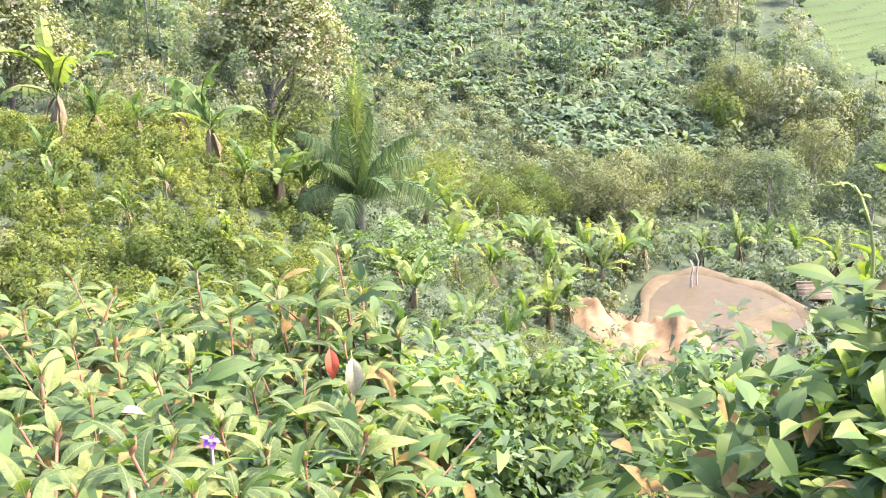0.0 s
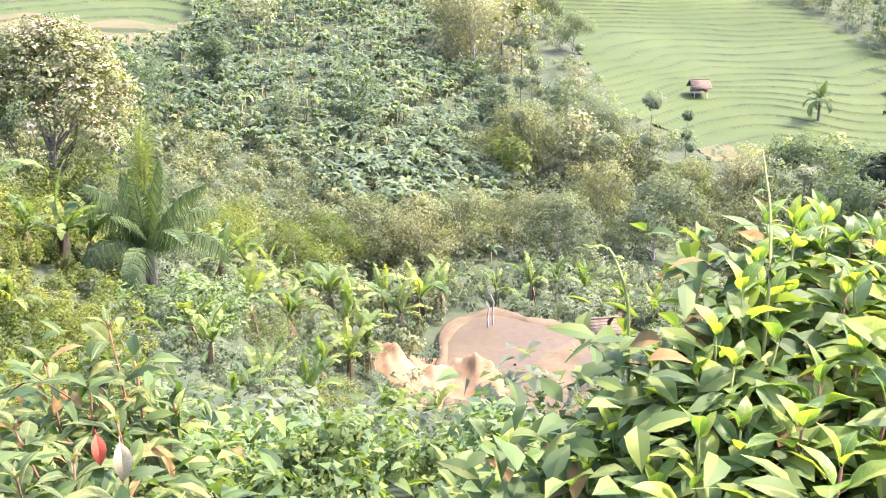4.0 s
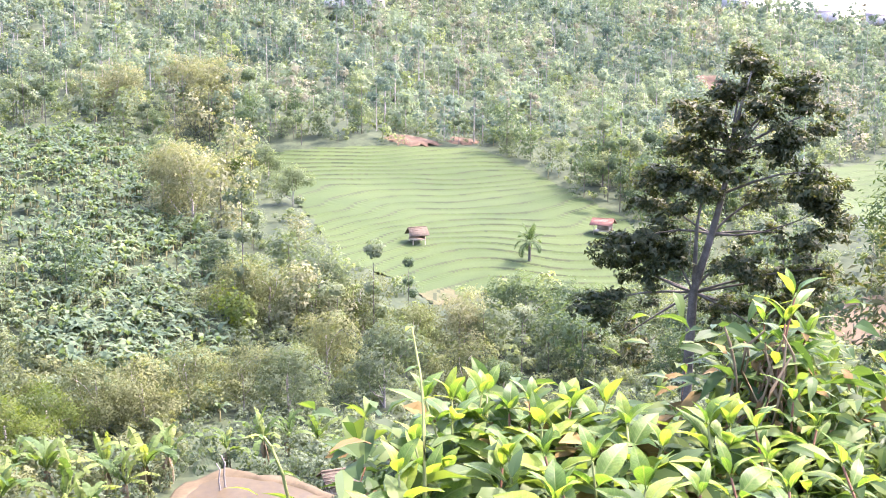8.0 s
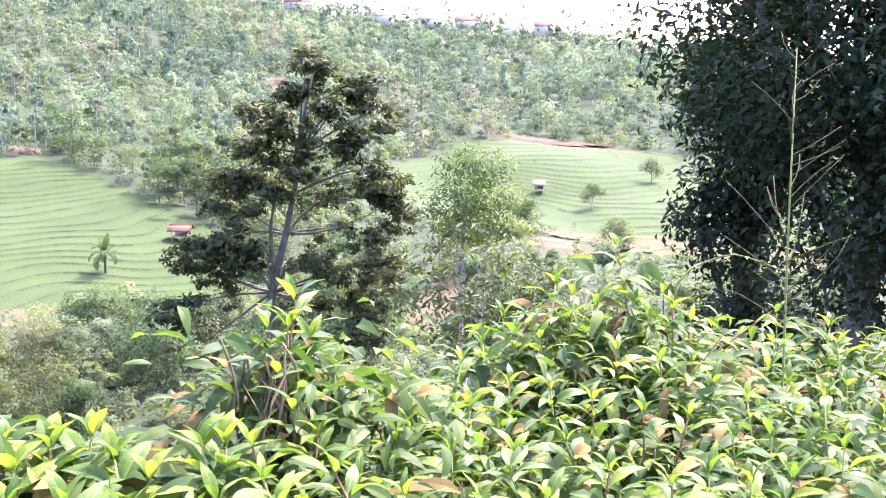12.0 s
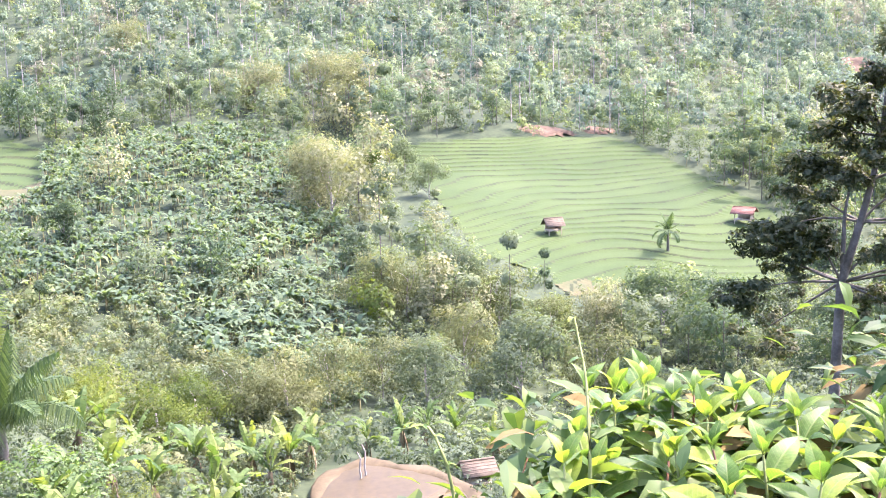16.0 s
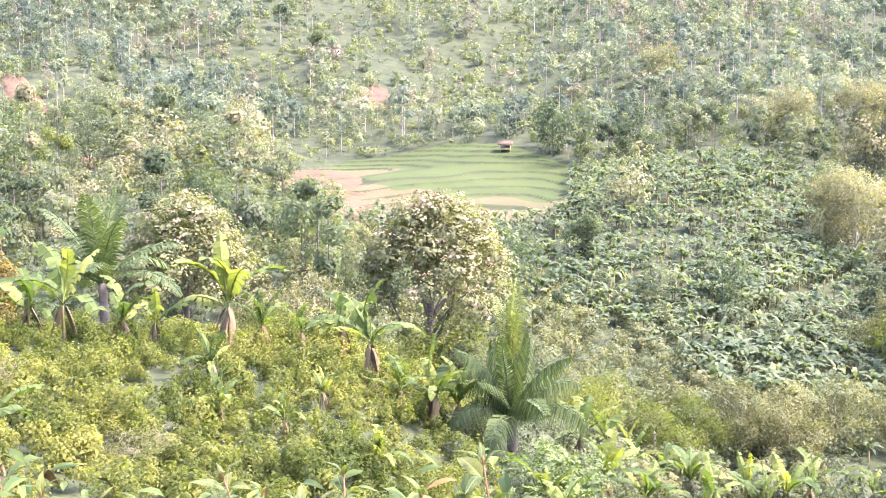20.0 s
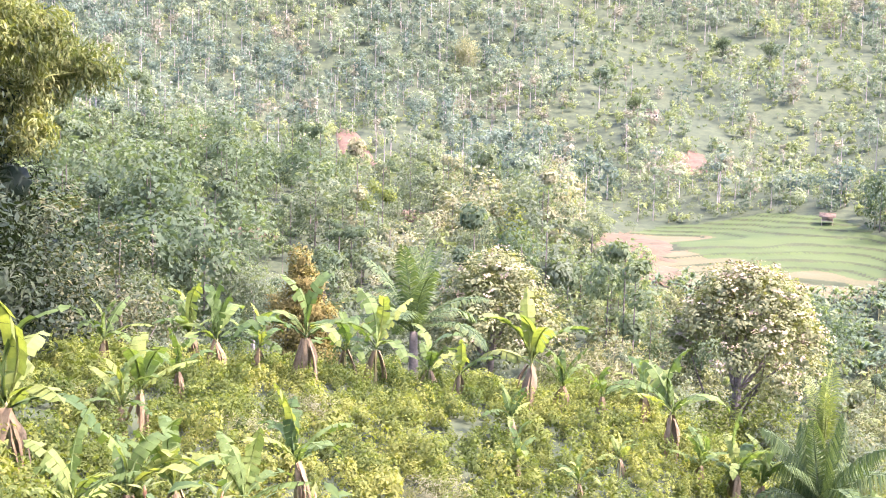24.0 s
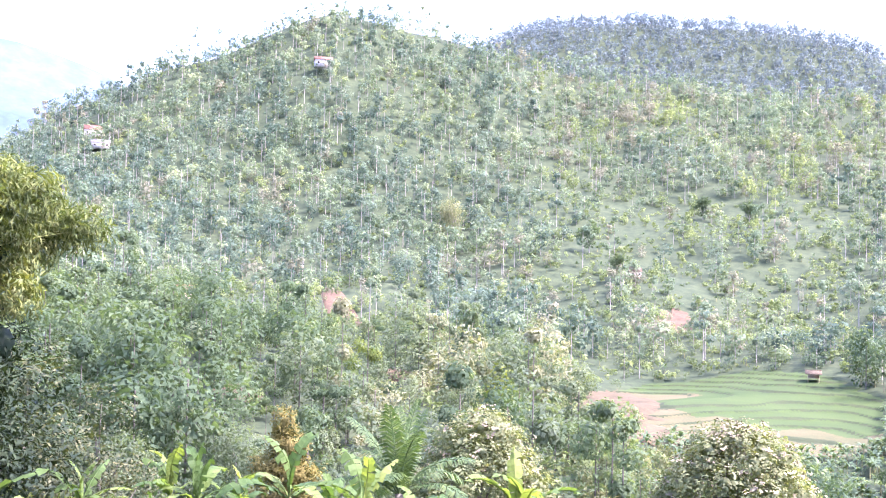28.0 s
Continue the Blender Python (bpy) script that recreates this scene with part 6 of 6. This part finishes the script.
SHRUBS_BROAD = (
    ((0.79, 1.55, -0.48), (0.91, 1.73, -0.43), (0.95, 1.71, -0.43), (1.04, 1.78, -0.45), (0.85, 1.63, -0.47), (0.73, 1.50, -0.53), (0.73, 1.43, -0.55), (0.89, 1.60, -0.51), (0.70, 1.49, -0.59), (0.81, 1.46, -0.53), (0.69, 1.31, -0.59), (0.64, 1.33, -0.61)),
    ((1.08, 1.75, -0.48), (1.11, 1.73, -0.46), (1.17, 1.69, -0.47), (1.03, 1.53, -0.48), (0.97, 1.56, -0.50), (1.00, 1.42, -0.50), (0.88, 1.36, -0.52), (0.81, 1.33, -0.54), (0.86, 1.24, -0.54), (0.74, 1.24, -0.56), (0.73, 1.12, -0.55), (0.83, 1.12, -0.56)),
    ((0.69, 1.64, -0.64), (0.65, 1.64, -0.70), (0.59, 1.54, -0.70), (0.53, 1.48, -0.73), (0.56, 2.09, -1.00), (0.47, 2.08, -1.06), (0.52, 1.71, -0.86), (0.51, 1.52, -0.79), (0.58, 1.38, -0.68), (0.58, 1.32, -0.68), (0.61, 1.26, -0.65)),
    ((1.08, 1.84, -0.46), (1.02, 1.81, -0.47), (1.18, 1.72, -0.47), (1.24, 1.69, -0.46), (1.09, 1.65, -0.47), (1.24, 1.62, -0.48), (1.35, 1.54, -0.47), (1.38, 1.52, -0.47), (1.23, 1.50, -0.48), (1.08, 1.47, -0.47), (0.97, 1.54, -0.47), (1.09, 1.34, -0.47), (0.85, 1.58, -0.51), (0.93, 1.32, -0.46)),
    ((1.68, 1.72, -0.31), (1.66, 1.72, -0.36), (1.66, 1.78, -0.37), (1.69, 1.69, -0.38), (1.58, 1.64, -0.42), (1.53, 1.54, -0.45), (1.41, 1.49, -0.47), (1.55, 1.50, -0.49), (1.25, 1.35, -0.48), (1.31, 1.29, -0.49), (1.18, 1.33, -0.49), (1.44, 1.32, -0.48)),
    ((1.74, 1.68, -0.45), (1.84, 1.71, -0.51), (1.85, 1.68, -0.56), (2.10, 1.87, -0.58), (2.06, 1.76, -0.58), (1.67, 1.58, -0.52), (1.74, 1.51, -0.55), (1.56, 1.53, -0.52), (1.55, 1.40, -0.55), (1.60, 1.34, -0.57), (1.42, 1.37, -0.54), (1.38, 1.42, -0.50)),
    ((2.33, 1.92, -0.59), (2.45, 1.96, -0.57), (2.54, 1.93, -0.56), (2.56, 1.99, -0.53), (2.70, 1.93, -0.45), (2.73, 1.89, -0.48), (2.54, 1.85, -0.56), (2.26, 1.70, -0.59), (2.12, 1.69, -0.60), (2.32, 1.63, -0.60), (1.87, 1.50, -0.60), (1.95, 1.41, -0.60), (2.09, 1.40, -0.61), (1.75, 1.31, -0.62)),
    ((2.85, 1.84, -0.36), (2.72, 1.81, -0.50), (2.82, 1.76, -0.50), (2.84, 1.73, -0.53), (2.83, 1.65, -0.50), (2.85, 1.61, -0.53), (2.58, 1.64, -0.56), (2.63, 1.55, -0.58), (2.68, 1.49, -0.58), (2.29, 1.49, -0.59), (2.35, 1.40, -0.61), (2.40, 1.32, -0.61), (2.06, 1.27, -0.63), (2.04, 1.12, -0.61), (1.83, 1.23, -0.61)),
    ((3.15, 1.55, -0.70), (3.3, 1.62, -0.67), (3.45, 1.5, -0.68), (3.2, 1.35, -0.72), (3.4, 1.3, -0.70), (3.6, 1.6, -0.67), (3.55, 1.75, -0.64), (3.35, 1.85, -0.67), (3.75, 1.45, -0.67), (3.1, 1.2, -0.74), (3.6, 1.2, -0.72)),
    ((2.61, 1.39, -0.60), (2.64, 1.32, -0.63), (2.86, 1.34, -0.64), (2.36, 1.19, -0.62), (2.48, 1.17, -0.64), (2.16, 1.12, -0.62), (2.19, 1.05, -0.63), (2.31, 1.03, -0.65), (1.99, 0.98, -0.62), (2.03, 0.91, -0.62), (2.81, 1.22, -0.64), (2.54, 1.04, -0.65)),
)
for _k, _t in enumerate(SHRUBS_VELVET):
    shrub("velvet_shrub", NEAR_VELVET, _t, 700 + _k, VELVET, VELVET_OLD, 0.078 if _k < 3 else 0.09, M_TWIG, 11, inner=1100, gap=0.036, inner_mat=L_UNDER, wither=0.05, bud=BUD)
for _k, _t in enumerate(SHRUBS_BROAD):
    shrub("broadleaf_shrub", NEAR_BROAD, _t, 720 + _k, BROAD if _k < 4 else LANCE, BROAD_OLD, 0.074 if _k < 3 else 0.082, M_TWIG if _k % 3 == 1 else M_GREENTWIG, 9, inner=1500, gap=0.04, wither=0.06)


def tall_grass():
    """A tall flowering grass stalk with thin branching seed heads."""
    rng = np.random.default_rng(81)
    foot = (3.1, 1.48)
    base = (foot[0], foot[1], gz(*foot))
    top = tagged(empty_at("grass_stalk", base), "tall pale grass stalk with thin branching seed heads", "grass")
    H = 0.1 - base[2]
    line = np.array([(0, 0, -0.05), (0.02, 0.01, H * 0.4), (0.05, 0.03, H * 0.75), (0.13, 0.07, H)])
    placed("stalk", Bag_one("stalk", tube(line, [0.005, 0.004, 0.003, 0.0015], 5), M_GREENTWIG), top)
    for k in range(26):
        s = 0.6 + 0.4 * k / 26
        p = np.array([np.interp(s * H, line[:, 2], line[:, i]) for i in range(3)])
        a = rng.uniform(0, 6.3)
        L = (1.15 - s) * 0.42 + 0.05
        tip = p + np.array([math.cos(a) * L * 0.7, math.sin(a) * L * 0.7, L * rng.uniform(0.3, 0.8)])
        placed("seed_branch", Bag_one("seed_branch", tube(limb_line(rng, p, tip, 0.1, 4), [0.0016, 0.0014, 0.0014, 0.001], 4), M_STUBBLE), top)
    for k in range(3):
        a = rng.uniform(0, 6.3)
        tip = np.array([math.cos(a) * 0.3, math.sin(a) * 0.3, H * rng.uniform(0.3, 0.6)])
        placed("blade", Bag_one("blade", tube(limb_line(rng, (0, 0, 0), tip, 0.3, 6), [0.005, 0.005, 0.004, 0.003, 0.002, 0.001], 4), M_GREENTWIG), top)


tall_grass()


def vine_tangle():
    """Withered vine hanging round a tall sprig."""
    rng = np.random.default_rng(83)
    top = tagged(empty_at("withered_vine", (1.56, 1.64, gz(1.56, 1.64))), "withered straw-brown vine hanging on a leafy sprig", "vine")
    g = gz(1.56, 1.64)
    for k in range(28):
        z0 = -0.40 - rng.random() * 0.14 - g
        p0 = np.array([rng.normal() * 0.03, rng.normal() * 0.03, z0])
        p1 = p0 + (rng.normal() * 0.04, rng.normal() * 0.03, -rng.uniform(0.06, 0.22))
        placed("strand", Bag_one("strand", tube(limb_line(rng, p0, p1, 0.25, 5), [0.002, 0.0035, 0.003, 0.0025, 0.0015], 4), M_DEAD), top)
    placed("stalk", Bag_one("stalk", tube(limb_line(rng, (0, 0, -0.05), (0.02, 0.02, -0.48 - g), 0.04, 6), np.linspace(0.006, 0.003, 6), 5), M_GREENTWIG), top)
    for k in range(7):
        a = rng.uniform(0, 6.3)
        placed("dry_leaf", BROAD_OLD[2], top, loc=(rng.normal() * 0.04, rng.normal() * 0.04, -0.46 - rng.random() * 0.15 - g), rot=aim((math.cos(a), math.sin(a), -1.5), rng.uniform(-1, 1)), scale=0.06)


vine_tangle()


def tendril(pts, label):
    P = np.array(pts, float)
    base = np.array([P[0][0], P[0][1], gz(P[0][0], P[0][1])])
    top = tagged(empty_at("climbing_tendril", tuple(base)), label, "vine")
    line = np.concatenate([[base - (0, 0, 0.05)], P]) - base
    t = np.linspace(0, len(line) - 1, 14)
    line = np.stack([np.interp(t, np.arange(len(line)), line[:, i]) for i in range(3)], 1)
    line[1:-1] = (line[:-2] + 2 * line[1:-1] + line[2:]) / 4
    placed("stem", Bag_one("stem", tube(line, np.linspace(0.004, 0.0015, 14), 5), M_GREENTWIG), top)
    rng = np.random.default_rng(int(P[0][0] * 100))
    for q in line[6:]:
        a = rng.uniform(0, 6.3)
        placed("leaf", BROAD[rng.integers(0, 7)], top, loc=tuple(q), rot=aim((math.cos(a), math.sin(a), 0.2), 0), scale=rng.uniform(0.015, 0.03))


tendril(((2.92, 1.73, -0.50), (3.02, 1.60, -0.425), (3.08, 1.48, -0.47)), "thin curling tendril reaching out of the shrub")
tendril(((0.66, 1.67, -0.60), (0.63, 1.71, -0.50), (0.59, 1.73, -0.51)), "thin arching tendril above the shrub leaves")
tendril(((0.82, 1.52, -0.52), (0.85, 1.60, -0.42), (0.86, 1.667, -0.34)), "upright pale climbing shoot above the shrub")


def single_leaf(name, label, loc, size, mat, seed, d):
    me = shrub_leaf(seed, 0.42, 0.35, 0.3, mat)
    tagged(placed(name, me, None, label, loc=loc, rot=aim(d, 0.2), scale=size), category="leaf")


single_leaf("red_leaf", "red withered leaf caught among the shrub stems", (-0.18, 1.534, -0.69), 0.05, M_REDLEAF, 60, (0.1, -0.2, -1))
single_leaf("pale_leaf", "long bleached cream leaf hanging in the shrub", (-0.147, 1.523, -0.70), 0.065, M_CREAM, 61, (0.05, -0.1, -1))
single_leaf("white_leaf", "small whitish leaf on top of a stem", (-0.304, 0.94, -0.483), 0.026, M_CREAM, 62, (0.8, -0.3, 0.2))


def purple_flower():
    c = (-0.306, 1.284, -0.70)
    top = tagged(empty_at("purple_flower", c), "small purple five-petalled flower in the shrub", "flower")
    for k in range(5):
        a = k * 1.2566
        placed("petal", PETAL, top, loc=(0, 0, 0), rot=aim((math.cos(a), math.sin(a) * 0.4 - 0.5, math.sin(a) * 0.8), 0), scale=0.014)
    placed("centre", Bag_one("centre", tube([(0, -0.002, -0.05), (0, -0.004, 0.0), (0, -0.008, 0.002)], [0.002, 0.003, 0.003], 6), M_WALL), top)


PETAL = shrub_leaf(70, 0.8, 0.1, 0.2, M_PURPLE)
purple_flower()
